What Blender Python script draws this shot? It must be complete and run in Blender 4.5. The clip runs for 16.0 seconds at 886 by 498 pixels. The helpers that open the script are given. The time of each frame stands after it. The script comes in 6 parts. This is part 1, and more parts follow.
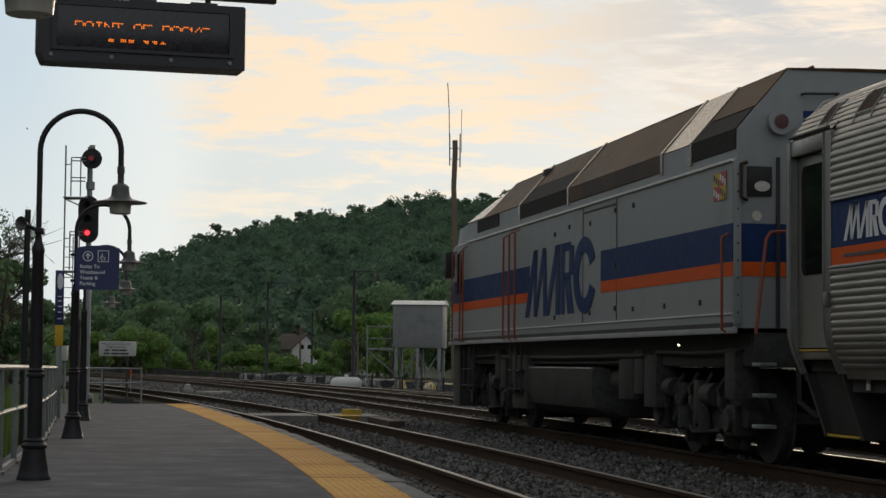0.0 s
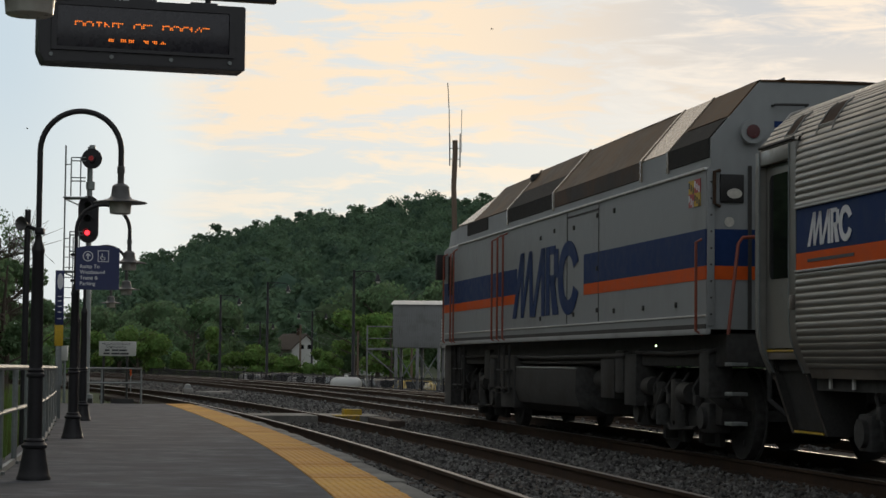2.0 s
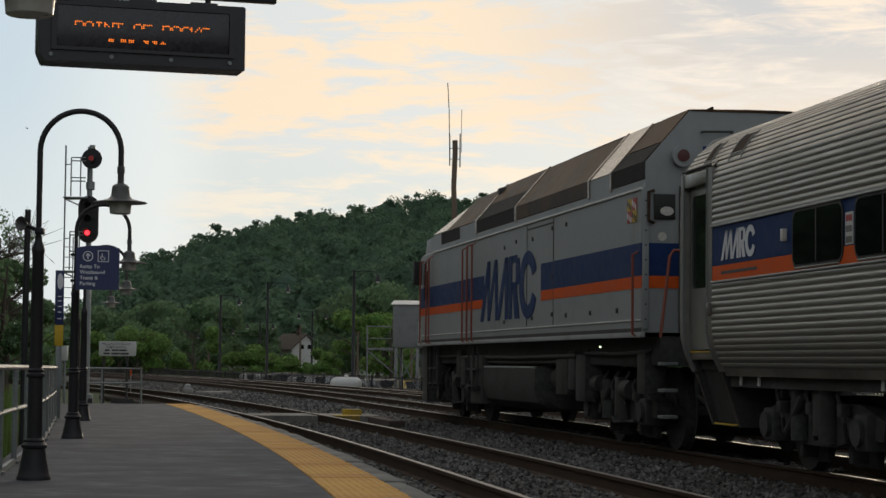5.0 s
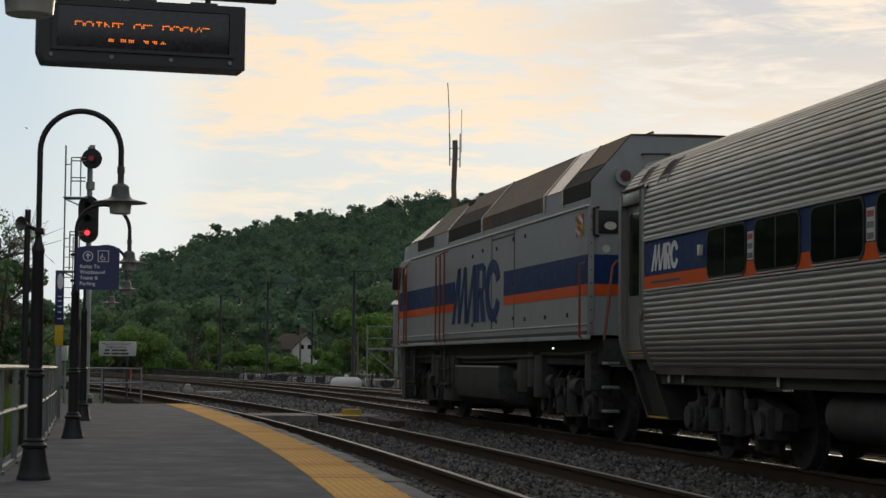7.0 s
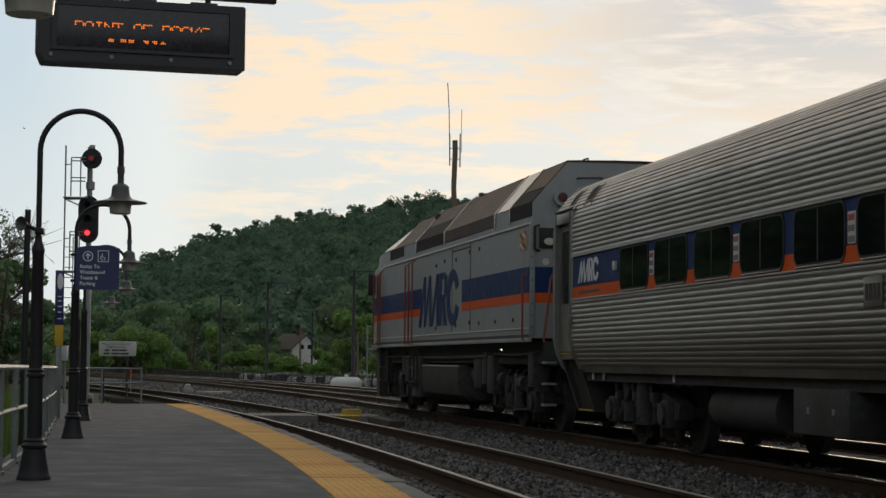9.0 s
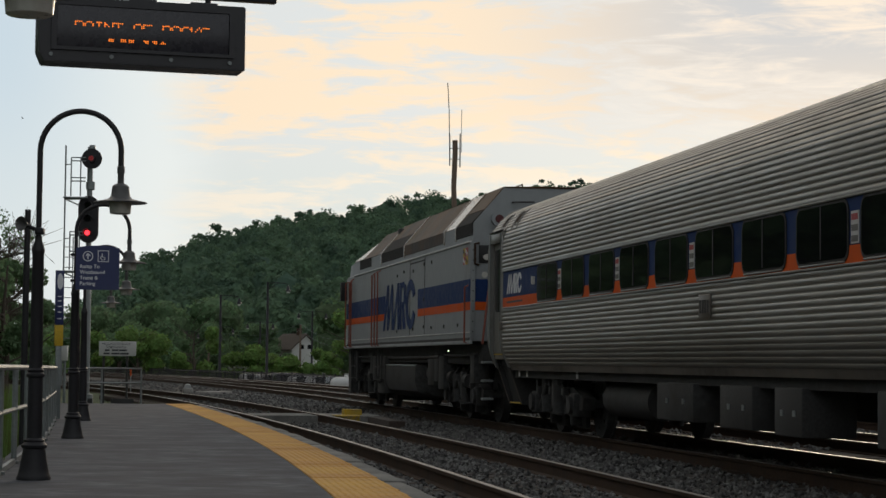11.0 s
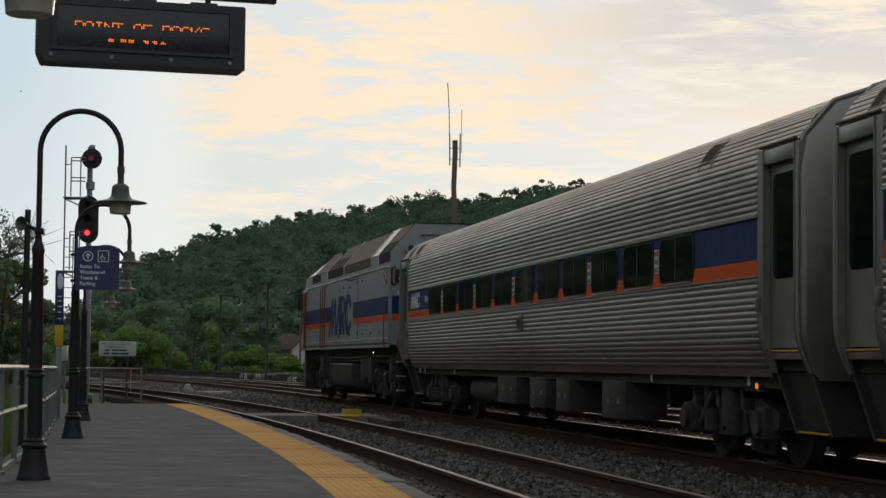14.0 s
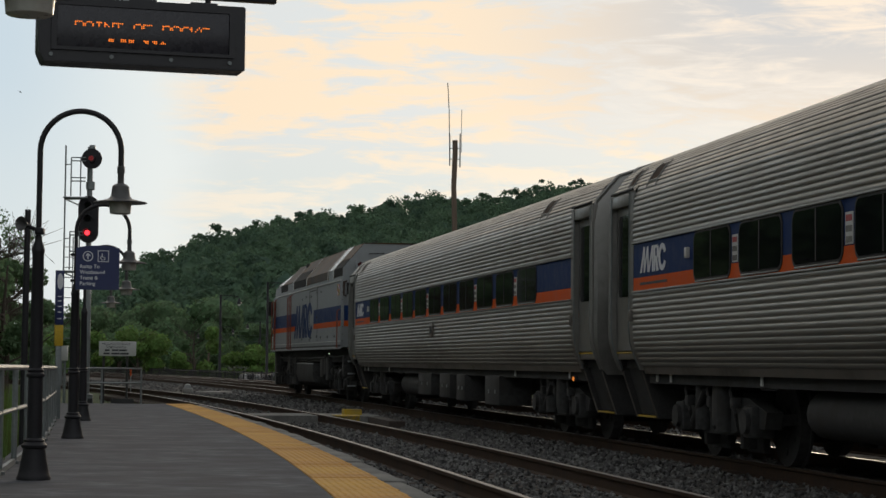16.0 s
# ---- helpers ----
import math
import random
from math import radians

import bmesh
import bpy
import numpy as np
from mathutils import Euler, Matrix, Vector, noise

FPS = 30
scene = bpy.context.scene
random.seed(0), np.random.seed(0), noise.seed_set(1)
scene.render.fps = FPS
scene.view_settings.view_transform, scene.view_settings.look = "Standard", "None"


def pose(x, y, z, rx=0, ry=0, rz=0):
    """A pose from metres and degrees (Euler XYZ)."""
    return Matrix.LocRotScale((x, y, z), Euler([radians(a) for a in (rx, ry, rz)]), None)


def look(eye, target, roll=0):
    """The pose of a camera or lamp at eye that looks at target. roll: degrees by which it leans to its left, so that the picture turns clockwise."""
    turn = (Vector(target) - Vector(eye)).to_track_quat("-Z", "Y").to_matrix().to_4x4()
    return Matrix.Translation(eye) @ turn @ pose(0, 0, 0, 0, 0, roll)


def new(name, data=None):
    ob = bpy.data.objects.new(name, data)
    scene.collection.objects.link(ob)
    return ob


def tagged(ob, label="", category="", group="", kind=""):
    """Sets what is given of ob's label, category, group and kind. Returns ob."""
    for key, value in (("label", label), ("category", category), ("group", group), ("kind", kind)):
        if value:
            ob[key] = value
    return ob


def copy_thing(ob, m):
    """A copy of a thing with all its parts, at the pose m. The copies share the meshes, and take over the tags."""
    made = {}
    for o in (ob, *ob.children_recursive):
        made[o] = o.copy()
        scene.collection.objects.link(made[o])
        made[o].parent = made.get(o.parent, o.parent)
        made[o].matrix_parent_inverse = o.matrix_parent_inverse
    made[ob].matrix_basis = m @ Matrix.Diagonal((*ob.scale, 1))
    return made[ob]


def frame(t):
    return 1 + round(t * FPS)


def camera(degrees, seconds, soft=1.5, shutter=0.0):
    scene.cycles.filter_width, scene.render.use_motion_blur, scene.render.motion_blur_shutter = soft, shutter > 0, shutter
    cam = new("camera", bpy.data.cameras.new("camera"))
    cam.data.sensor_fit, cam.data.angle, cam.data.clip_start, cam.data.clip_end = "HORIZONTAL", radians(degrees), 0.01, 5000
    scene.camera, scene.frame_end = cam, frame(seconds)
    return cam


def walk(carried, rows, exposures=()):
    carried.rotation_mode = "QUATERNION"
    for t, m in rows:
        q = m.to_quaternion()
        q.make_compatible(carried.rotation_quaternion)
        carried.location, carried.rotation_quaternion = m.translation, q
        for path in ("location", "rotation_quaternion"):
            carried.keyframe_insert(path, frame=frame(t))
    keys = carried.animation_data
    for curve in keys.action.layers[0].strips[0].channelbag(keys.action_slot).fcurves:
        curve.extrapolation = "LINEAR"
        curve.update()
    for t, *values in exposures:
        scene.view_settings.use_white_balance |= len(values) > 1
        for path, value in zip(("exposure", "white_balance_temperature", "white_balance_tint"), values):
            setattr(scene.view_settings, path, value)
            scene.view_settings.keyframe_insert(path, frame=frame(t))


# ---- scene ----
cam = camera(24.6, 16.0, soft=1.5)
EYE = (0, 0, 1.064)
VIEW = look(EYE, (0, 100, 1.064 + 100 * math.tan(radians(3.209))), 0.576)
walk(cam, [(0, VIEW), (16, VIEW)], exposures=[(0, 0.0), (16, 0.0)])

# ---- light ----
SUN_UP, SUN_TURN = 9, 12
world = bpy.data.worlds.new("dusk_sky")
scene.world = world
world.use_nodes = True


def sky_nodes():
    nt = world.node_tree
    N, L = nt.nodes, nt.links
    N.clear()

    def nd(kind, **kw):
        n = N.new(kind)
        for k, v in kw.items():
            n.inputs[k].default_value = v
        return n

    def math_(op, a, b=None, clamp=False):
        n = N.new("ShaderNodeMath")
        n.operation, n.use_clamp = op, clamp
        for i, v in enumerate((a, b)):
            if v is None:
                continue
            if isinstance(v, (int, float)):
                n.inputs[i].default_value = v
            else:
                L.new(v, n.inputs[i])
        return n.outputs[0]

    def ramp(v, lo, hi):
        n = N.new("ShaderNodeMapRange")
        n.interpolation_type = "SMOOTHSTEP"
        n.inputs[1].default_value, n.inputs[2].default_value = lo, hi
        L.new(v, n.inputs[0])
        return n.outputs[0]

    def mix(f, a, b):
        n = N.new("ShaderNodeMix")
        n.data_type = "RGBA"
        if isinstance(f, (int, float)):
            n.inputs[0].default_value = f
        else:
            L.new(f, n.inputs[0])
        for i, v in ((6, a), (7, b)):
            if isinstance(v, tuple):
                n.inputs[i].default_value = (*v, 1)
            else:
                L.new(v, n.inputs[i])
        return n.outputs[2]

    def noise_(scale, size, detail, rough=0.55, warp=0.0):
        m = N.new("ShaderNodeMapping")
        m.inputs["Scale"].default_value = scale
        L.new(tc.outputs["Generated"], m.inputs["Vector"])
        n = nd("ShaderNodeTexNoise", Scale=size, Detail=detail, Roughness=rough, Distortion=warp)
        L.new(m.outputs[0], n.inputs["Vector"])
        return n.outputs[0]

    tc = N.new("ShaderNodeTexCoord")
    sep = N.new("ShaderNodeSeparateXYZ")
    L.new(tc.outputs["Generated"], sep.inputs[0])
    X, Y, Z = sep.outputs
    sky = N.new("ShaderNodeTexSky")
    sky.sky_type, sky.sun_disc = "NISHITA", False
    sky.sun_elevation, sky.sun_rotation = radians(SUN_UP), radians(SUN_TURN)
    scaled = N.new("ShaderNodeVectorMath")
    scaled.operation = "SCALE"
    scaled.inputs["Scale"].default_value = 0.004
    L.new(sky.outputs[0], scaled.inputs[0])
    # thin high cloud: peach towards the sunset, pale blue beside it
    wide = noise_((1.0, 1.0, 5.0), 7.0, 5, 0.6, 0.4)
    fine = noise_((1.0, 1.0, 5.5), 24.0, 6, 0.62, 0.8)
    streak = math_("ADD", math_("MULTIPLY", wide, 0.62), math_("MULTIPLY", fine, 0.38))
    edge = math_("ADD", X, math_("MULTIPLY", math_("SUBTRACT", wide, 0.5), 0.05))
    warm = ramp(edge, -0.145, -0.105)
    peach = mix(ramp(streak, 0.455, 0.555), (0.70, 0.735, 0.745), (0.93, 0.76, 0.57))
    grey = mix(ramp(streak, 0.40, 0.56), (0.88, 0.76, 0.64), (0.50, 0.545, 0.60))
    high = math_("MULTIPLY", ramp(Z, 0.075, 0.17), ramp(X, -0.02, 0.16))
    right = mix(math_("MULTIPLY", high, 0.95), peach, grey)
    low = mix(ramp(streak, 0.45, 0.56), (0.66, 0.72, 0.72), (0.84, 0.78, 0.68))
    right = mix(ramp(Z, 0.125, 0.075), right, low)
    left = mix(ramp(Z, 0.16, 0.05), (0.56, 0.67, 0.75), (0.645, 0.725, 0.76))
    left = mix(ramp(X, -0.13, -0.215), (0.76, 0.81, 0.81), left)
    front = mix(math_("MAXIMUM", warm, ramp(Z, 0.20, 0.34)), left, right)
    front = mix(math_("MULTIPLY", ramp(Z, 0.19, 0.30), 0.7), front, (0.90, 0.77, 0.61))
    # the glow of the sunset fades away from it, overhead and behind
    over = mix(ramp(Z, 0.42, 0.85), front, (0.615, 0.66, 0.69))
    away = mix(ramp(Y, 0.93, 0.05), over, (0.275, 0.29, 0.305))
    back = mix(ramp(Y, 0.1, -0.8), away, (0.49, 0.515, 0.53))
    add = N.new("ShaderNodeVectorMath")
    L.new(back, add.inputs[0])
    L.new(scaled.outputs[0], add.inputs[1])
    bg = N.new("ShaderNodeBackground")
    bg.inputs["Strength"].default_value = 1.0
    L.new(add.outputs[0], bg.inputs[0])
    out = N.new("ShaderNodeOutputWorld")
    L.new(bg.outputs[0], out.inputs[0])


sky_nodes()
lamp_data = bpy.data.lights.new("sun", "SUN")
lamp_data.energy, lamp_data.angle, lamp_data.color = 0.5, radians(14), (1.0, 0.82, 0.62)
sun = new("sun", lamp_data)
sun_dir = Vector((math.sin(radians(SUN_TURN)) * math.cos(radians(SUN_UP)), math.cos(radians(SUN_TURN)) * math.cos(radians(SUN_UP)), math.sin(radians(SUN_UP))))
sun.matrix_world = look(sun_dir * 50, (0, 0, 0))


# ---- materials ----
def material(name, color, rough=0.6, metal=0.0, vary=0.25, size=2.0, fine=30.0, bump=0.2, depth=0.01, stain=None, stain_at=0.6, glow=0.0, thin=0.0, per_piece=0.0, stretch=(1, 1, 1), spec=0.5, island=0.0, wear=0.1):
    """A surface with broad stains and fine grain, at real size (object coordinates in metres)."""
    m = bpy.data.materials.new(name)
    m.use_nodes = True
    N, L = m.node_tree.nodes, m.node_tree.links
    b = N["Principled BSDF"]
    tc = N.new("ShaderNodeTexCoord")
    mp = N.new("ShaderNodeMapping")
    mp.inputs["Scale"].default_value = stretch
    L.new(tc.outputs["Object"], mp.inputs["Vector"])

    def nz(scale, detail):
        n = N.new("ShaderNodeTexNoise")
        n.inputs["Scale"].default_value, n.inputs["Detail"].default_value = scale, detail
        L.new(mp.outputs[0], n.inputs["Vector"])
        return n.outputs[0]

    big, small = nz(size, 4), nz(fine, 6)

    def mixc(f, a, c, mode="MIX"):
        n = N.new("ShaderNodeMix")
        n.data_type, n.blend_type = "RGBA", mode
        if isinstance(f, (int, float)):
            n.inputs[0].default_value = f
        else:
            L.new(f, n.inputs[0])
        for i, v in ((6, a), (7, c)):
            if isinstance(v, tuple):
                n.inputs[i].default_value = (*v[:3], 1)
            else:
                L.new(v, n.inputs[i])
        return n.outputs[2]

    def mr(v, lo, hi, a, c):
        n = N.new("ShaderNodeMapRange")
        for i, x in enumerate((lo, hi, a, c)):
            n.inputs[i + 1].default_value = x
        L.new(v, n.inputs[0])
        return n.outputs[0]

    lo = tuple(c * (1 - vary) for c in color)
    hi = tuple(min(1, c * (1 + vary)) for c in color)
    col = mixc(mr(small, 0.3, 0.7, 0, 1), lo, hi)
    col = mixc(mr(big, 0.3, 0.7, 0, 0.7), col, mixc(0.5, lo, color))
    if stain:
        col = mixc(mr(big, stain_at - 0.08, stain_at + 0.12, 0, 0.75), col, stain)
    for amount, source in ((per_piece, "piece"), (island, "island")):
        if amount:
            if source == "piece":
                o = N.new("ShaderNodeObjectInfo").outputs["Random"]
            else:
                o = N.new("ShaderNodeNewGeometry").outputs["Random Per Island"]
            hs = N.new("ShaderNodeHueSaturation")
            L.new(mr(o, 0, 1, 1 - amount, 1 + amount), hs.inputs["Value"])
            L.new(mr(o, 0, 1, 0.5 - amount * 0.06, 0.5 + amount * 0.06), hs.inputs["Hue"])
            L.new(col, hs.inputs["Color"])
            col = hs.outputs[0]
    L.new(col, b.inputs["Base Color"])
    L.new(mr(small, 0.3, 0.7, max(0.02, rough - wear), min(1, rough + wear)), b.inputs["Roughness"])
    b.inputs["Metallic"].default_value = metal
    b.inputs["Specular IOR Level"].default_value = spec
    if bump:
        bp = N.new("ShaderNodeBump")
        bp.inputs["Strength"].default_value, bp.inputs["Distance"].default_value = bump, depth
        L.new(small, bp.inputs["Height"])
        L.new(bp.outputs[0], b.inputs["Normal"])
    if thin:
        tr = N.new("ShaderNodeBsdfTranslucent")
        L.new(col, tr.inputs["Color"])
        mx = N.new("ShaderNodeMixShader")
        mx.inputs[0].default_value = thin
        L.new(b.outputs[0], mx.inputs[1])
        L.new(tr.outputs[0], mx.inputs[2])
        L.new(mx.outputs[0], N["Material Output"].inputs["Surface"])
    if glow:
        b.inputs["Emission Color"].default_value = (*color, 1)
        b.inputs["Emission Strength"].default_value = glow
    return m


M = {
    "asphalt": material("asphalt", (0.087, 0.091, 0.105), 0.85, vary=0.78, size=1.5, fine=5.0, bump=0.8, depth=0.02, stain=(0.040, 0.041, 0.048), stain_at=0.50, stretch=(0.8, 1.1, 1)),
    "tactile": material("tactile_yellow", (0.60, 0.30, 0.04), 0.7, vary=0.22, size=1.5, fine=14, bump=0.5, depth=0.012, stain=(0.48, 0.23, 0.04), per_piece=0.1),
    "coping": material("coping_concrete", (0.19, 0.185, 0.17), 0.85, vary=0.3, size=2, fine=25, stain=(0.09, 0.085, 0.08), per_piece=0.15),
    "concrete": material("concrete", (0.28, 0.27, 0.25), 0.85, vary=0.25, stain=(0.17, 0.16, 0.15)),
    "ballast": material("ballast_bed", (0.06, 0.054, 0.049), 0.95, vary=0.85, size=1.2, fine=9, bump=1.0, depth=0.08, stain=(0.05, 0.042, 0.036), stain_at=0.52),
    "stone": material("ballast_stone", (0.112, 0.108, 0.104), 0.9, vary=0.3, island=0.7, bump=0.3),
    "rail_side": material("rusty_rail", (0.06, 0.038, 0.026), 0.85, spec=0.15, vary=0.4, fine=20, stain=(0.04, 0.03, 0.025)),
    "rail_top": material("polished_rail", (0.21, 0.195, 0.185), 0.42, 0.9, vary=0.1, bump=0.05),
    "tie": material("creosote_tie", (0.06, 0.045, 0.035), 0.9, vary=0.4, stretch=(1, 6, 1), per_piece=0.3),
    "grass": material("grass_ground", (0.06, 0.085, 0.03), 0.95, vary=0.5, size=0.15, fine=3, bump=0.8, depth=0.1, stain=(0.09, 0.08, 0.05)),
    "blade": material("grass_blade", (0.12, 0.19, 0.045), 0.7, thin=0.45, vary=0.3, island=0.35),
    # distance haze is put into this green as extra blue
    "leaf_far": material("hazy_far_foliage", (0.128, 0.208, 0.126), 0.8, thin=0.42, vary=0.38, size=0.10, fine=0.5, bump=0.4, depth=0.5, stain=(0.080, 0.138, 0.104), stain_at=0.52, island=0.16, spec=0.15),
    "leaf": material("foliage", (0.158, 0.246, 0.126), 0.75, thin=0.5, vary=0.4, size=0.22, fine=2.0, bump=0.6, depth=0.2, island=0.28, spec=0.2),
    "leaf_light": material("young_foliage", (0.185, 0.30, 0.085), 0.75, thin=0.5, vary=0.4, size=0.3, fine=2.5, bump=0.6, depth=0.2, island=0.28, spec=0.2),
    "hill": material("hill_floor", (0.05, 0.07, 0.035), 0.95, vary=0.4, size=0.02, fine=0.1, bump=0),
    "bark": material("bark", (0.09, 0.07, 0.055), 0.9, vary=0.35, stretch=(4, 4, 0.6)),
    "black_iron": material("black_painted_iron", (0.020, 0.019, 0.022), 0.45, spec=0.3, vary=0.25, fine=40, bump=0.1, depth=0.004),
    "galv": material("galvanised_steel", (0.23, 0.25, 0.25), 0.5, 0.5, vary=0.2, fine=25, bump=0.08, stain=(0.17, 0.18, 0.18)),
    "lamp_glass": material("frosted_glass", (0.55, 0.53, 0.48), 0.35, vary=0.12, bump=0.05),
    "shade": material("grey_enamel_shade", (0.085, 0.083, 0.082), 0.45, vary=0.15, bump=0.05),
    "grey_paint": material("loco_grey", (0.265, 0.28, 0.285), 0.5, spec=0.15, vary=0.07, size=0.7, fine=9, bump=0.05, stain=(0.21, 0.215, 0.21), stain_at=0.62, stretch=(1, 1, 0.5)),
    # soot over a brown that stands in for reflected peach sky
    "roof_paint": material("sooty_roof_sky_tint", (0.078, 0.043, 0.022), 0.50, spec=0.04, wear=0.05, vary=0.4, size=0.8, fine=7, stain=(0.035, 0.028, 0.024), stain_at=0.5),
    "blue": material("livery_blue", (0.020, 0.042, 0.125), 0.55, spec=0.04, vary=0.12, size=0.8, fine=8, bump=0.03),
    "orange": material("livery_orange", (0.62, 0.105, 0.022), 0.55, spec=0.04, vary=0.1, size=0.8, fine=8, bump=0.03),
    "rail_orange": material("handrail_red_orange", (0.25, 0.06, 0.034), 0.5, vary=0.2),
    "white": material("white_paint", (0.62, 0.62, 0.60), 0.5, vary=0.1, stain=(0.45, 0.45, 0.43)),
    "steel": material("stainless_fluting", (0.290, 0.282, 0.264), 0.44, 0.75, vary=0.16, size=0.5, fine=6, bump=0.05, stain=(0.20, 0.19, 0.17), stain_at=0.55, stretch=(0.4, 1, 1)),
    "skirt": material("grimy_stainless_skirt", (0.18, 0.16, 0.14), 0.5, 0.4, vary=0.25, size=0.8, fine=8, bump=0.06, stain=(0.085, 0.075, 0.065), stain_at=0.52),
    "feather": material("dark_feathers", (0.03, 0.028, 0.026), 0.7, vary=0.2, fine=60),
    "steel_flat": material("stainless_sheet", (0.25, 0.245, 0.23), 0.45, 0.7, vary=0.15, size=1.2, fine=9, bump=0.06, stain=(0.25, 0.24, 0.22)),
    "grille": material("dark_grille", (0.02, 0.02, 0.02), 0.8, vary=0.3, spec=0.15),
    "under": material("underframe_grime", (0.055, 0.055, 0.054), 0.8, spec=0.22, vary=0.4, size=2, fine=14, stain=(0.035, 0.03, 0.026)),
    "under_grey": material("underfloor_box_grey", (0.050, 0.049, 0.048), 0.7, spec=0.25, vary=0.3, stain=(0.03, 0.03, 0.028)),
    "tread": material("wheel_tread", (0.2, 0.19, 0.18), 0.4, 0.9, vary=0.15),
    "glass": material("tinted_glass", (0.008, 0.009, 0.010), 0.04, vary=0.1, bump=0, spec=0.16, wear=0.01),
    "rubber": material("black_rubber", (0.012, 0.012, 0.012), 0.65, vary=0.2),
    "yellow": material("safety_yellow", (0.55, 0.36, 0.02), 0.6, vary=0.2, stain=(0.3, 0.22, 0.05)),
    "flag_red": material("panel_red", (0.35, 0.03, 0.03), 0.5, vary=0.1, bump=0),
    "sign_blue": material("sign_blue", (0.022, 0.032, 0.11), 0.42, vary=0.1, bump=0.02),
    "sign_white": material("sign_white", (0.50, 0.50, 0.48), 0.5, vary=0.08, bump=0.02),
    "print_white": material("lettering_white", (0.66, 0.67, 0.70), 0.5, vary=0.05, bump=0),
    "print_dark": material("lettering_dark", (0.045, 0.045, 0.05), 0.6, vary=0.05, bump=0),
    "led_box": material("display_housing", (0.018, 0.017, 0.021), 0.4, vary=0.15, bump=0.03),
    "led_face": material("display_window", (0.03, 0.029, 0.036), 0.28, vary=0.05, bump=0),
    "led": material("amber_led", (1.0, 0.22, 0.02), 0.5, vary=0.02, bump=0, glow=1.3),
    "red_lit": material("lit_red_lens", (1.0, 0.035, 0.05), 0.3, vary=0.02, bump=0, glow=2.6),
    "red_dim": material("dim_red_lens", (0.30, 0.012, 0.015), 0.25, vary=0.02, bump=0, glow=0.12),
    "red_lens": material("unlit_red_lens", (0.07, 0.010, 0.012), 0.2, vary=0.05, bump=0),
    "amber_lit": material("lit_amber_lamp", (1.0, 0.30, 0.05), 0.3, vary=0.02, bump=0, glow=0.6),
    "green_lit": material("lit_greenish_lamp", (0.75, 1.0, 0.55), 0.3, vary=0.02, bump=0, glow=3.0),
    "wood": material("weathered_pole", (0.16, 0.115, 0.085), 0.85, vary=0.3, stretch=(5, 5, 0.4)),
    "shed": material("corrugated_grey_cabin", (0.30, 0.31, 0.31), 0.55, vary=0.12, stain=(0.22, 0.22, 0.21)),
    "cabin": material("grey_cabin_paint", (0.22, 0.225, 0.23), 0.6, vary=0.12, stain=(0.13, 0.13, 0.125)),
    # glossy grey, its colour warmed and lightened to paint in the sky's glint
    "gloss_grey": material("glossy_hood_glint_tint", (0.24, 0.19, 0.145), 0.24, spec=0.5, vary=0.12, bump=0.03),
    "house": material("white_siding", (0.62, 0.62, 0.60), 0.7, vary=0.08),
    "roof_tile": material("grey_shingles", (0.16, 0.15, 0.145), 0.9, vary=0.2),
    "car_silver": material("silver_car_paint", (0.36, 0.37, 0.39), 0.25, 0.4, vary=0.05, bump=0),
    "car_white": material("white_car_paint", (0.6, 0.6, 0.6), 0.25, vary=0.05, bump=0),
    "car_yellow": material("yellow_car_paint", (0.6, 0.42, 0.08), 0.25, vary=0.05, bump=0),
    "car_dark": material("dark_car_paint", (0.04, 0.045, 0.06), 0.22, vary=0.05, bump=0),
    "tank_white": material("white_tank_paint", (0.66, 0.66, 0.64), 0.4, vary=0.06, stain=(0.5, 0.5, 0.47)),
}


# ---- mesh helpers ----
def box(bm, x0, x1, y0, y1, z0, z1, bevel=0.0):
    made = bmesh.ops.create_cube(bm, size=1.0)["verts"]
    for v in made:
        v.co = Vector(((x0 + x1) / 2 + v.co.x * (x1 - x0), (y0 + y1) / 2 + v.co.y * (y1 - y0), (z0 + z1) / 2 + v.co.z * (z1 - z0)))
    if bevel:
        edges = list({e for v in made for e in v.link_edges})
        bmesh.ops.bevel(bm, geom=edges, offset=bevel, segments=2, affect="EDGES", profile=0.5)
    return bm


def rod(bm, p, q, r, seg=10, r2=None):
    p, q = Vector(p), Vector(q)
    m = Matrix.Translation((p + q) / 2) @ (q - p).to_track_quat("Z", "Y").to_matrix().to_4x4()
    bmesh.ops.create_cone(bm, cap_ends=True, segments=seg, radius1=r, radius2=r if r2 is None else r2, depth=(q - p).length, matrix=m)
    return bm


def pipe(bm, pts, r, seg=8):
    """A bent tube along pts, with rings that turn with the line."""
    pts = [Vector(p) for p in pts]
    rings = []
    side = None
    for i, p in enumerate(pts):
        d = (pts[min(i + 1, len(pts) - 1)] - pts[max(i - 1, 0)]).normalized()
        if side is None:
            side = d.orthogonal().normalized()
        side = (side - d * side.dot(d)).normalized()
        up = d.cross(side)
        rings.append([bm.verts.new(p + (side * math.cos(a) + up * math.sin(a)) * r) for a in (2 * math.pi * k / seg for k in range(seg))])
    for a, b in zip(rings, rings[1:]):
        for k in range(seg):
            bm.faces.new((a[k], a[(k + 1) % seg], b[(k + 1) % seg], b[k]))
    bm.faces.new(rings[0][::-1])
    bm.faces.new(rings[-1])
    return bm


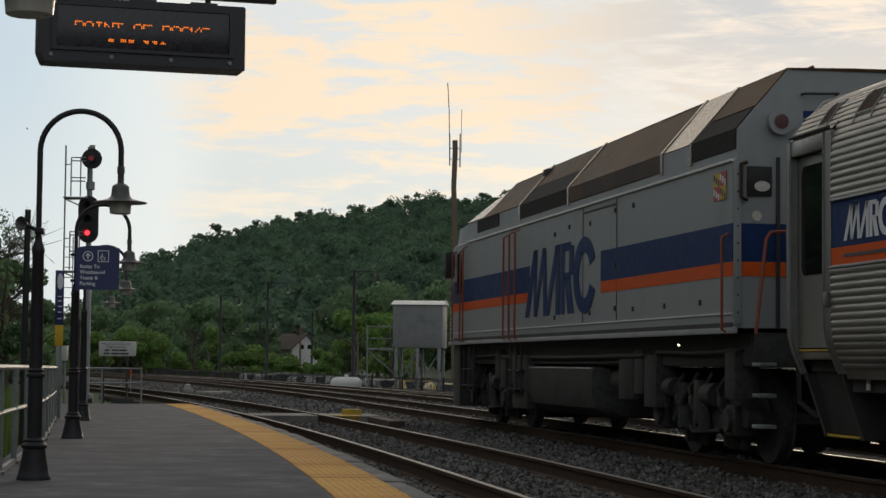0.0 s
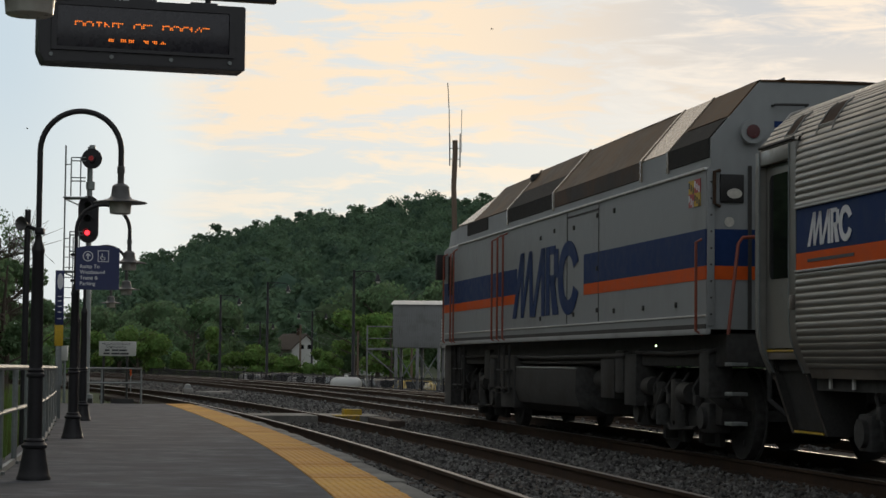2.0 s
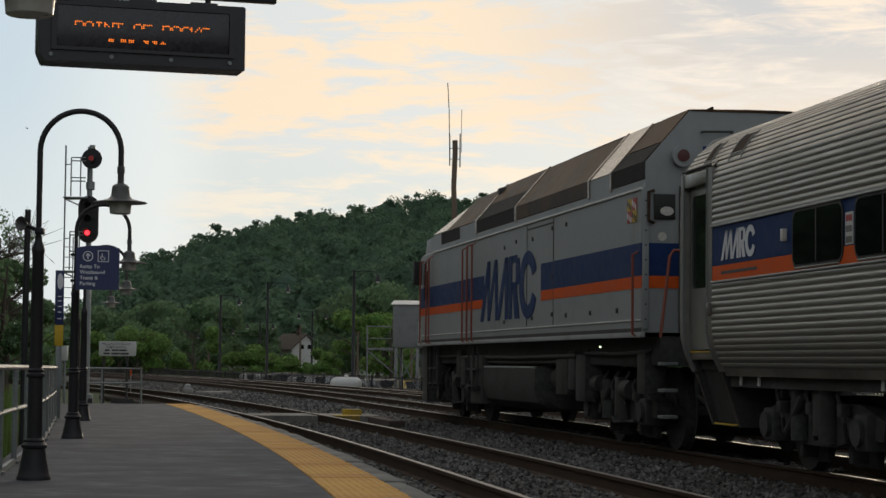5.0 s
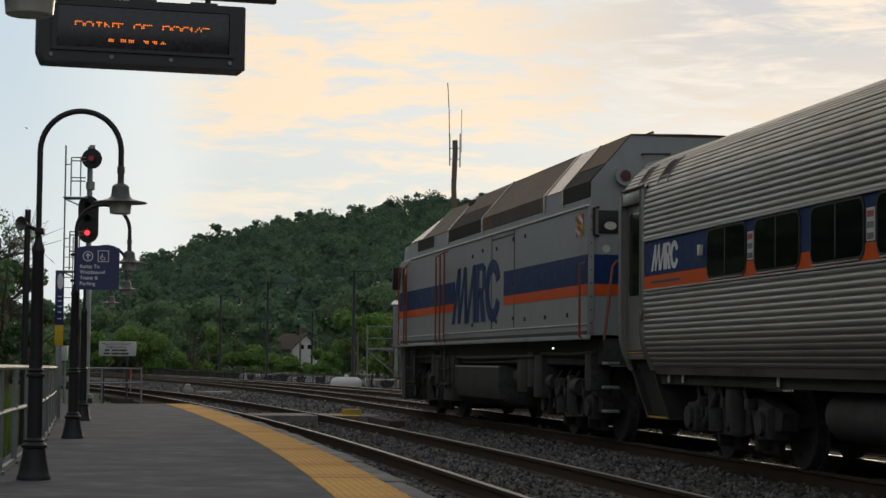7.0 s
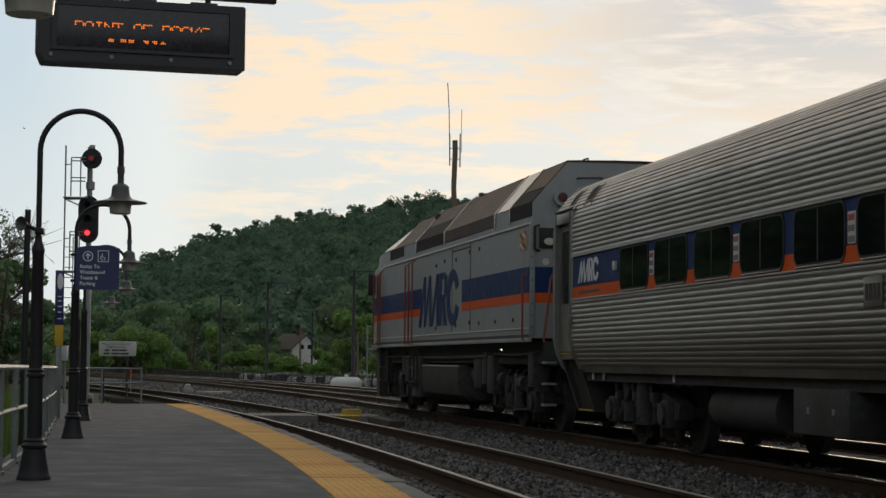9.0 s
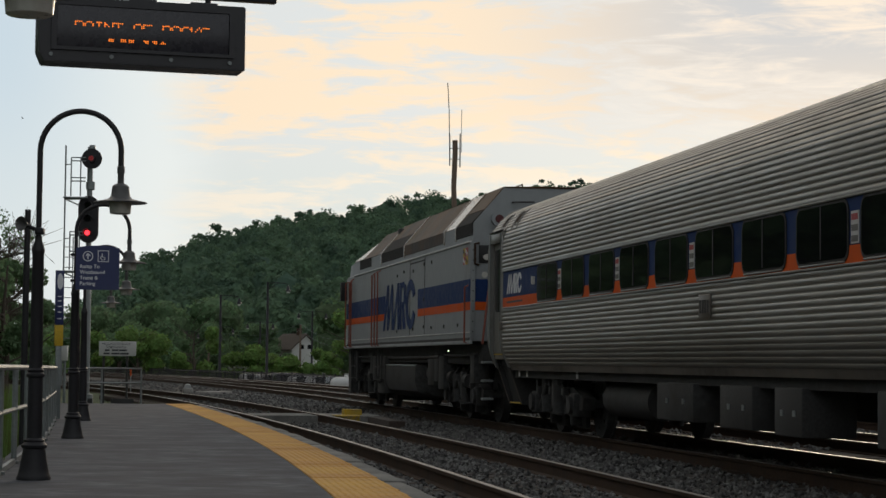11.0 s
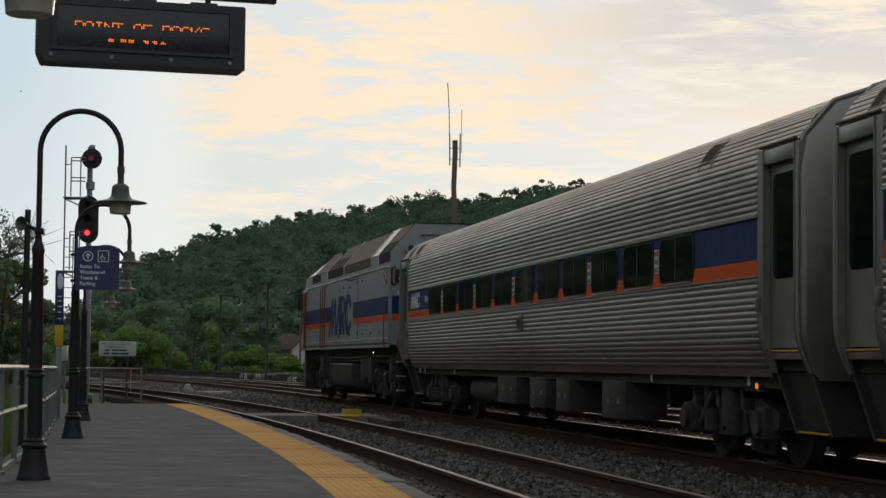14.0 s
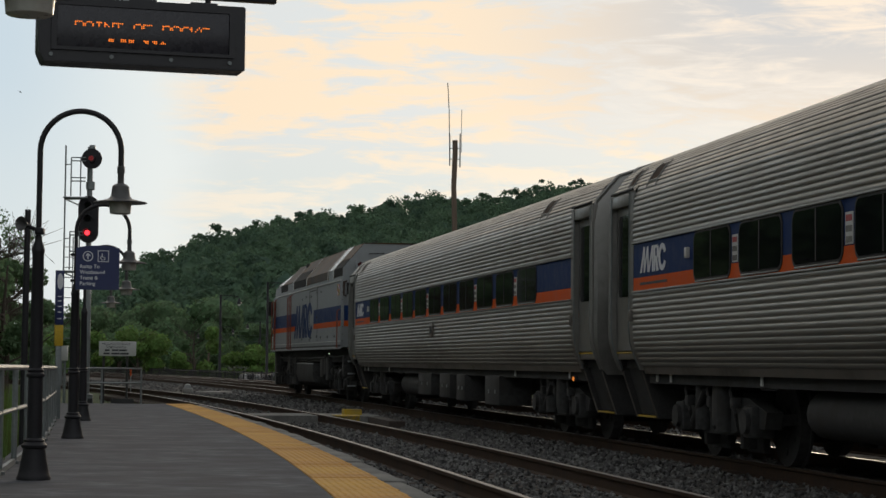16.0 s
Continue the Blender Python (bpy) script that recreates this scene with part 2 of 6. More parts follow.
def lathe(bm, profile, seg=20, at=(0, 0, 0)):
    """A turned form round the z axis; profile of (radius, height)."""
    rings = [[bm.verts.new((at[0] + r * math.cos(2 * math.pi * k / seg), at[1] + r * math.sin(2 * math.pi * k / seg), at[2] + z)) for k in range(seg)] for r, z in profile]
    for a, b in zip(rings, rings[1:]):
        for k in range(seg):
            bm.faces.new((a[k], a[(k + 1) % seg], b[(k + 1) % seg], b[k]))
    if profile[0][0] > 1e-4:
        bm.faces.new(rings[0][::-1])
    if profile[-1][0] > 1e-4:
        bm.faces.new(rings[-1])
    return bm


def slab(bm, outline, lift):
    """A prism: outline of 3D points, pushed along the vector lift."""
    lift = Vector(lift)
    a = [bm.verts.new(Vector(p)) for p in outline]
    b = [bm.verts.new(Vector(p) + lift) for p in outline]
    bm.faces.new(a)
    bm.faces.new(b[::-1])
    n = len(a)
    for i in range(n):
        bm.faces.new((a[i], b[i], b[(i + 1) % n], a[(i + 1) % n]))
    return bm


def loft(bm, sections, cap=True):
    rings = [[bm.verts.new(p) for p in s] for s in sections]
    n = len(rings[0])
    for a, b in zip(rings, rings[1:]):
        for k in range(n):
            bm.faces.new((a[k], a[(k + 1) % n], b[(k + 1) % n], b[k]))
    if cap:
        bm.faces.new(rings[0][::-1])
        bm.faces.new(rings[-1])
    return bm


def mesh_of(bm, name, mat, smooth=True, angle=35):
    bmesh.ops.recalc_face_normals(bm, faces=bm.faces[:])
    me = bpy.data.meshes.new(name)
    bm.to_mesh(me)
    bm.free()
    me.materials.append(M[mat])
    if smooth:
        me.polygons.foreach_set("use_smooth", [True] * len(me.polygons))
        me.set_sharp_from_angle(angle=radians(angle))
    return me


def part(name, bm, mat, parent, label="", smooth=True):
    ob = new(name, mesh_of(bm, name, mat, smooth))
    ob.parent = parent
    return tagged(ob, label)


def thing(name, label, category, m=None, group="", kind=""):
    ob = new(name)
    ob.empty_display_size = 0.2
    if m is not None:
        ob.matrix_basis = m
    return tagged(ob, label, category, group, kind)


def solid(name, bm, mat, label, category="", kind="", group="", m=None, smooth=True):
    ob = new(name, mesh_of(bm, name, mat, smooth))
    if m is not None:
        ob.matrix_basis = m
    return tagged(ob, label, category, group, kind)


def raw(name, verts, faces, mat):
    me = bpy.data.meshes.new(name)
    me.from_pydata(verts, [], faces)
    me.materials.append(M[mat])
    return me


# ---- the line of the railway ----
# the running line bends gently left, and more so further out; off is metres to its left
PX, TURN0, BEND1, BEND2, S1, S2 = 8.007, radians(8.900), 0.00051234, 0.0016, 62.0, 210.0


def arc(x, y, a, k, s):
    if abs(k) < 1e-9:
        return x - s * math.sin(a), y + s * math.cos(a), a
    return x + (math.cos(a + k * s) - math.cos(a)) / k, y + (math.sin(a + k * s) - math.sin(a)) / k, a + k * s


def line(s, off=0.0):
    """Place and heading at s metres along the running line."""
    x, y, a = arc(PX, 0, TURN0, BEND1, min(s, S1))
    if s > S1:
        x, y, a = arc(x, y, a, BEND2, min(s, S2) - S1)
    if s > S2:
        x, y, a = arc(x, y, a, 0, s - S2)
    return x - off * math.cos(a), y - off * math.sin(a), a


def on_line(s, off, z, turn=0):
    x, y, a = line(s, off)
    return pose(x, y, z, 0, 0, 90 + math.degrees(a) + turn)


def gone(t):
    """Metres that the train has gone after t seconds."""
    return 0.300094 * t + 0.088447 * t**2 - 0.00268974 * t**3 + 4.40591e-4 * t**4 - 1.19389e-5 * t**5


def near_bend(s):
    """The near track draws away from the running line."""
    return 0.00075 * max(0.0, s - 20) ** 2


def edge_bend(s):
    return (0.0013 if s < 31 else 0.0006) * (max(s, 10) - 31) ** 2


def siding_bend(s):
    f = min(1.0, max(0.0, (s - 35) / 50))
    return 4.0 * f * f * (3 - 2 * f)


def straight(s):
    return 0.0


def strip(bm, s0, s1, step, offs_z, bend=straight):
    """A profile of (off, z) swept along the line."""
    n = max(2, int((s1 - s0) / step) + 1)
    sec = []
    for i in range(n):
        s = s0 + (s1 - s0) * i / (n - 1)
        sec.append([Vector((*line(s, o + bend(s))[:2], z)) for o, z in offs_z])
    return loft(bm, sec)


# ---- ground, tracks, platform ----
def beside(x, y):
    """How far along the line, and how far to its left, a place lies."""
    s = y
    for _ in range(6):
        lx, ly, a = line(s)
        dx, dy = x - lx, y - ly
        s += -dx * math.sin(a) + dy * math.cos(a)
    return s, -(dx * math.cos(a) + dy * math.sin(a))


def lie(x, y):
    """The ground's height: the car park behind the fence lies lower."""
    if not (40 < y < 190 and -60 < x < 60):
        return -0.34
    s, off = beside(x, y)
    d = min(fence_off(s) - 1.2 - off, off - fence_off(s) + 22, s - 99, 158 - s) / 1.2
    f = min(1.0, max(0.0, d))
    return -0.34 - 0.95 * f


def ground():
    bm = bmesh.new()
    xs = [-3500, -1200, -500, -250, -120, -70, *np.arange(-50, 40, 2.5), 50, 70, 120, 250, 500, 1200, 3500]
    ys = [-3000, -800, -200, -60, -20, 0, 20, 40, 60, *np.arange(70, 180, 4.0), 200, 230, 320, 500, 900, 2000, 4500]
    grid = [[bm.verts.new((x, y, lie(x, y))) for x in xs] for y in ys]
    for a, b in zip(grid, grid[1:]):
        for k in range(len(xs) - 1):
            bm.faces.new((a[k], a[k + 1], b[k + 1], b[k]))
    solid("ground", bm, "grass", "rough green ground with grass and weeds", "ground", "structure")
    bm = bmesh.new()
    strip(bm, -30, 260, 4, [(5.6, -0.6), (5.6, -0.20), (5.1, -0.175), (-4.6, -0.175), (-8.9, -0.19), (-9.9, -0.33), (-9.9, -0.6)])
    solid("ballast_bed", bm, "ballast", "grey crushed stone ballast under the tracks", "ballast", "structure")
    bm = bmesh.new()
    strip(bm, 101, 154, 4, [(-17, -1.4), (-17, -1.275), (-8.4, -1.275), (-8.4, -1.4)])
    solid("road", bm, "asphalt", "asphalt car park behind the fence", "road", "structure")


def stones():
    rng = np.random.default_rng(4)
    V, Fc = [], []
    octa = np.array([(1, 0, 0), (0, 1, 0), (-1, 0, 0), (0, -1, 0), (0, 0, 1), (0, 0, -1)], float)
    tri = [(0, 1, 4), (1, 2, 4), (2, 3, 4), (3, 0, 4), (1, 0, 5), (2, 1, 5), (3, 2, 5), (0, 3, 5)]

    def scatter(n, s0, s1, o0, o1, r0, r1):
        for _ in range(n):
            s = s0 + (s1 - s0) * rng.random() ** 1.5
            o = rng.uniform(o0, o1)
            if min(abs(abs(o - c) - 0.75) for c in (0, 3.87 + near_bend(s))) < 0.09:
                continue
            x, y, _a = line(s, o)
            r = rng.uniform(r0, r1)
            p = octa * rng.uniform(0.6, 1.25, (6, 3)) * r
            q = Euler(rng.uniform(0, 6.3, 3)).to_matrix()
            p = p @ np.array(q).T
            b = len(V)
            V.extend((p + (x, y, -0.172 + rng.uniform(-0.012, 0.03))).tolist())
            Fc.extend([(a + b, c + b, d + b) for a, c, d in tri])

    scatter(14000, 13, 42, 0.85, 5.28, 0.016, 0.036)
    scatter(7500, 24, 75, -1.0, 5.28, 0.026, 0.055)
    scatter(6000, 55, 125, -6.0, 5.0, 0.035, 0.075)
    scatter(3500, 30, 90, -8.5, -0.8, 0.03, 0.065)
    ob = new("ballast_stones", raw("ballast_stones", V, Fc, "stone"))
    tagged(ob, "loose grey angular ballast stones between the rails", "ballast", kind="stuff")


def track(name, off, label, ties, bend=straight):
    t = thing(name, label, "track", kind="structure")
    for side in (0.7525, -0.7525):
        c = off + side
        bm = bmesh.new()
        strip(bm, -30, 250, 3, [(c + a, z) for a, z in ((-0.07, -0.172), (-0.07, -0.160), (-0.012, -0.145), (-0.010, -0.045), (-0.036, -0.035), (-0.036, -0.005), (0.036, -0.005), (0.036, -0.035), (0.010, -0.045), (0.012, -0.145), (0.07, -0.160), (0.07, -0.172))], bend)
        r = part("rail", bm, "rail_side", t, "rust-brown steel rail")
        bm = bmesh.new()
        strip(bm, -30, 250, 3, [(c + a, z) for a, z in ((-0.030, -0.006), (-0.030, -0.002), (-0.022, 0.0), (0.022, 0.0), (0.030, -0.002), (0.030, -0.006))], bend)
        part("running_surface", bm, "rail_top", r, "polished bright rail head")
    bm = bmesh.new()
    box(bm, -0.115, 0.115, -1.3, 1.3, -0.32, -0.168, 0.012)
    me = mesh_of(bm, "tie", "tie")
    s = 12.0
    while s < 12.0 + ties * 0.56:
        ob = new("tie", me)
        ob.parent = t
        ob.matrix_basis = on_line(s, off + bend(s), random.uniform(-0.006, 0.004), random.uniform(-1, 1))
        s += 0.56
    return t


def crossing():
    """Walkway of concrete panels from the near track to the running line, with a yellow kerb."""
    c = thing("track_crossing", "concrete plank walkway between the tracks with a yellow end", "walkway", kind="structure")
    for o0, o1 in ((3.60, 4.86), (2.3, 3.40)):
        bm = bmesh.new()
        strip(bm, 41.9, 43.9, 0.5, [(o0, -0.17), (o0, -0.015), (o1, -0.015), (o1, -0.17)])
        part("panel", bm, "coping", c, "worn concrete panel")
    bm = bmesh.new()
    strip(bm, 42.6, 43.0, 0.2, [(2.62, -0.17), (2.62, 0.10), (2.98, 0.10), (2.98, -0.17)])
    part("kerb", bm, "yellow", c, "yellow painted kerb end")
    bm = bmesh.new()
    strip(bm, 41.9, 42.5, 0.2, [(2.75, -0.17), (2.75, -0.008), (3.26, -0.008), (3.26, -0.17)])
    part("edge_band", bm, "yellow", c, "yellow painted edge band")
    bm = bmesh.new()
    strip(bm, 39.0, 42.9, 0.8, [(2.3, -0.17), (2.3, -0.03), (2.60, -0.03), (2.60, -0.17)])
    part("retaining_edge", bm, "tie", c, "low weathered edge wall")


def platform():
    p = thing("platform", "dark asphalt platform with yellow tactile edge and concrete coping", "platform", kind="structure")
    bm = bmesh.new()
    strip(bm, -30, 51.9, 1.5, [(5.93, -0.5), (5.93, -0.006), (8.95, -0.006), (8.95, -0.5)], edge_bend)
    part("surface", bm, "asphalt", p, "dark worn asphalt")
    s = -12.0
    bm = bmesh.new()
    box(bm, -0.302, 0.302, -0.302, 0.302, -0.06, 0.0, 0.006)
    # rows of raised domes
    for i in range(9):
        for j in range(9):
            x, y = -0.264 + 0.066 * i, -0.264 + 0.066 * j
            tip = [bm.verts.new((x + 0.012 * math.cos(a), y + 0.012 * math.sin(a), 0.002)) for a in (0.8, 2.4, 3.9, 5.5)]
            foot = [bm.verts.new((x + 0.02 * math.cos(a), y + 0.02 * math.sin(a), -0.001)) for a in (0.8, 2.4, 3.9, 5.5)]
            bm.faces.new(tip)
            for k in range(4):
                bm.faces.new((foot[k], foot[(k + 1) % 4], tip[(k + 1) % 4], tip[k]))
    tile = mesh_of(bm, "tactile_tile", "tactile", smooth=False)
    bm = bmesh.new()
    box(bm, -0.595, 0.595, -0.11, 0.11, -0.42, -0.012, 0.015)
    cope = mesh_of(bm, "coping_stone", "coping")
    while s < 51.6:
        ob = new("tactile_tile", tile)
        ob.parent = p
        ob.matrix_basis = on_line(s, 5.62 + edge_bend(s), random.uniform(-0.002, 0.004), random.uniform(-0.35, 0.35))
        s += 0.61
    s = -12.0
    while s < 51.3:
        ob = new("coping_stone", cope)
        ob.parent = p
        ob.matrix_basis = on_line(s, 5.195 + edge_bend(s) + random.uniform(-0.012, 0.012), random.uniform(-0.02, 0.0), random.uniform(-0.6, 0.6))
        s += 1.2
    bm = bmesh.new()
    strip(bm, -30, 51.9, 1.5, [(5.09, -0.5), (5.09, -0.07), (5.928, -0.07), (5.928, -0.5)], edge_bend)
    part("edge_wall", bm, "coping", p, "concrete wall under the platform edge")


def railing():
    r = thing("railing", "galvanised pipe railing with two rails along the platform", "railing", kind="structure")
    def beside_edge(s):
        return 8.72 + 0.21 * min(1.0, max(0.0, (28 - s) / 8))

    for z, rr in ((0.985, 0.029), (0.56, 0.024)):
        bm = bmesh.new()
        pipe(bm, [(*line(s, beside_edge(s))[:2], z - 0.004 * max(0, s - 20)) for s in np.arange(4, 41, 1.2)], rr)
        part("rail_pipe", bm, "galv", r)
    for i in range(19):
        s = 4.55 + 2.0 * i
        x, y, a = line(s, beside_edge(s))
        bm = bmesh.new()
        rod(bm, (x, y, -0.1), (x, y, 0.985 - 0.004 * max(0, s - 20)), 0.030, 10)
        q = part("post", bm, "galv", r)
        bm = bmesh.new()
        lathe(bm, [(0.055, -0.006), (0.055, 0.02), (0.032, 0.03)], 10, (x, y, 0))
        part("flange", bm, "galv", q)
    bm = bmesh.new()
    n = [[Vector((*line(s, beside_edge(s) + o)[:2], z)) for o, z in ((-0.02, -0.1), (-0.02, 0.05), (0.02, 0.05), (0.02, -0.1))] for s in np.arange(4, 41, 1.2)]
    loft(bm, n)
    part("kerb_plate", bm, "galv", r, "grey toe board")
    e = thing("railing", "galvanised pipe railing across the platform end", "railing", kind="structure")
    pts = [line(41, 8.72), line(45, 8.5), line(51.2, 8.1), line(51.8, 6.78)]
    for z in (0.85, 0.50):
        bm = bmesh.new()
        pipe(bm, [(q[0], q[1], z) for q in pts[1:]], 0.022)
        part("rail_pipe", bm, "galv", e)
    for s, o in ((45, 8.5), (48, 8.3), (51.2, 8.1), (51.45, 7.74), (51.8, 6.78)):
        bm = bmesh.new()
        x, y, a = line(s, o)
        rod(bm, (x, y, -0.2), (x, y, 0.85), 0.024, 8)
        part("post", bm, "galv", e)
    for o0, o1 in ((7.95, 8.1), (6.95, 7.5)):
        bm = bmesh.new()
        strip(bm, 51.86, 51.98, 0.1, [(o0, -0.3), (o0, 0.11), (o1, 0.11), (o1, -0.3)])
        part("toe_board", bm, "under_grey", e, "dark toe board")


def lamp_post(x, y, first=None, tall=1.0):
    m = pose(x, y, -0.006, 0, 0, 4 + random.uniform(-2, 2))
    if first:
        made = copy_thing(first, m)
        made.scale[2] = tall
        return made
    t = thing("lamp_post", "black iron platform lamp post with a gooseneck arm and bell shade", "lamp post", m, "platform lamp posts")
    bm = bmesh.new()
    lathe(bm, [(0.152, 0), (0.152, 0.025), (0.142, 0.04), (0.128, 0.10), (0.108, 0.20), (0.098, 0.275), (0.112, 0.285), (0.116, 0.305), (0.104, 0.32), (0.086, 0.335), (0.090, 0.35), (0.072, 0.37)], 24)
    part("base", bm, "black_iron", t, "flared cast iron base")
    bm = bmesh.new()
    lathe(bm, [(0.069, 0.37), (0.066, 0.90), (0.082, 0.915), (0.082, 0.935), (0.068, 0.95), (0.076, 0.97), (0.060, 0.99), (0.052, 2.0), (0.058, 2.02), (0.058, 2.05), (0.034, 2.12), (0.032, 2.16)], 20)
    part("shaft", bm, "black_iron", t)
    bm = bmesh.new()
    pts = [(0, 0, 2.14), (0, 0, 2.6)] + [(0.36 - 0.36 * math.cos(q), 0, 2.93 + 0.36 * math.sin(q)) for q in np.linspace(0, math.pi, 22)] + [(0.72, 0, 2.66)]
    pipe(bm, pts, 0.026, 12)
    part("gooseneck", bm, "black_iron", t)
    shade = bmesh.new()
    lathe(shade, [(0.026, 2.80), (0.034, 2.795), (0.034, 2.74), (0.028, 2.73), (0.03, 2.645), (0.055, 2.635), (0.076, 2.615), (0.082, 2.56), (0.086, 2.53), (0.108, 2.506), (0.160, 2.492), (0.236, 2.477), (0.240, 2.470), (0.232, 2.467), (0.10, 2.482)], 26, (0.72, 0, 0))
    sh = part("shade", shade, "shade", t, "grey bell-shaped metal shade")
    bm = bmesh.new()
    lathe(bm, [(0.100, 2.474), (0.100, 2.46), (0.092, 2.375), (0.084, 2.37), (0.001, 2.372)], 22, (0.72, 0, 0))
    part("lens", bm, "lamp_glass", sh, "frosted glass lens")
    return t


GLYPHS = {"P": "11110 10001 10001", "O": "01110 10001 10001", "I": "01110 00100 00100", "N": "10001 11001 10101", "T": "11111 00100 00100", "F": "11111 10000 10000", "R": "11110 10001 10001", "C": "01110 10001 10000", "K": "10001 10010 10100", "S": "01111 10000 10000"}


def display():
    x, y = -1.775, 11.78
    m = pose(x, y, 2.953, 0, 0, 17)
    d = thing("departure_display", "black hanging departure display with amber dot lettering", "display", m)
    w, h = 0.598, 0.19
    bm = bmesh.new()
    slab(bm, [(-w, -0.10, -h + 0.07), (-w + 0.03, -0.10, -h), (w, -0.10, -h), (w, -0.10, h), (-w, -0.10, h)], (0, 0.22, 0))
    bmesh.ops.bevel(bm, geom=bm.edges[:], offset=0.006, segments=2, affect="EDGES")
    part("housing", bm, "led_box", d)
    bm = bmesh.new()
    box(bm, -0.50, 0.50, -0.112, -0.098, -0.10, 0.14, 0.004)
    face = part("window", bm, "led_face", d, "smoked display window")
    bm = bmesh.new()
    for x0, x1, z0, z1 in ((-0.53, 0.53, 0.14, 0.16), (-0.53, 0.53, -0.12, -0.10), (-0.53, -0.50, -0.1, 0.14), (0.50, 0.53, -0.1, 0.14)):
        box(bm, x0, x1, -0.118, -0.10, z0, z1)
    part("bezel", bm, "led_box", d)
    for k in range(4):
        bm = bmesh.new()
        rod(bm, (-0.53 + 0.345 * k, -0.10, -0.148), (-0.53 + 0.345 * k, -0.112, -0.148), 0.012, 10)
        part("screw", bm, "galv", d, "small grey screw")
    for k in (0.0, 0.36):
        bm = bmesh.new()
        box(bm, k - 0.08, k + 0.08, -0.06, 0.06, h - 0.002, h + 0.018, 0.004)
        part("clamp", bm, "led_box", d)
    pitch = 0.0112
    x = -0.395
    for ch in "POINT OF ROCKS":
        if ch != " ":
            bm = bmesh.new()
            for r, row in enumerate(GLYPHS[ch].split()):
                for c, bit in enumerate(row):
                    if bit == "1":
                        box(bm, x + c * pitch - 0.0031, x + c * pitch + 0.0031, -0.116, -0.113, 0.046 - r * 0.010 - 0.0031, 0.046 - r * 0.010 + 0.0031)
            part("character", bm, "led", face, "amber dot character, half scanned", smooth=False)
        x += pitch * 5.0
    rng = random.Random(7)
    for x0 in (-0.20, -0.13, -0.085, 0.0, 0.05, 0.10):
        bm = bmesh.new()
        for c in range(3):
            for r in range(2):
                if c == 1 or rng.random() < 0.7:
                    box(bm, x0 + c * pitch - 0.0031, x0 + c * pitch + 0.0031, -0.116, -0.113, -0.048 - r * 0.01 - 0.0031, -0.048 - r * 0.01 + 0.0031)
        part("character", bm, "led", face, "amber dot character, half scanned", smooth=False)
    bm = bmesh.new()
    rod(bm, (0.39, 0, h), (0.39, 0, 0.78), 0.017, 12)
    part("hanger", bm, "led_box", d)
    bm = bmesh.new()
    box(bm, -0.3, 0.80, -0.03, 0.03, 0.236, 0.30, 0.008)
    part("arm", bm, "led_box", d)
    bm = bmesh.new()
    rod(bm, (0.79, 0, 0.27), (-2.6, 0.9, 0.5), 0.03, 10)
    rod(bm, (-2.6, 0.9, 0.5), (-2.6, 0.9, -2.96), 0.05, 12)
    part("bracket_pole", bm, "black_iron", d)


def text_part(body, size, m, mat, parent, name="word", bold=0.0):
    """A line of readable writing, one mesh part a word."""
    x = 0.0
    for word in body.split():
        cu = bpy.data.curves.new("line", "FONT")
        cu.body, cu.size, cu.extrude, cu.align_x, cu.offset = word, size, 0.001, "LEFT", bold
        tmp = new("line", cu)
        me = bpy.data.meshes.new_from_object(tmp.evaluated_get(bpy.context.evaluated_depsgraph_get()))
        bpy.data.objects.remove(tmp)
        wide = max(v.co.x for v in me.vertices)
        me.materials.clear()
        me.materials.append(M[mat])
        me.transform(m @ Matrix.Translation((x, 0, 0)))
        ob = new(name, me)
        ob.parent = parent
        x += wide + 0.32 * size


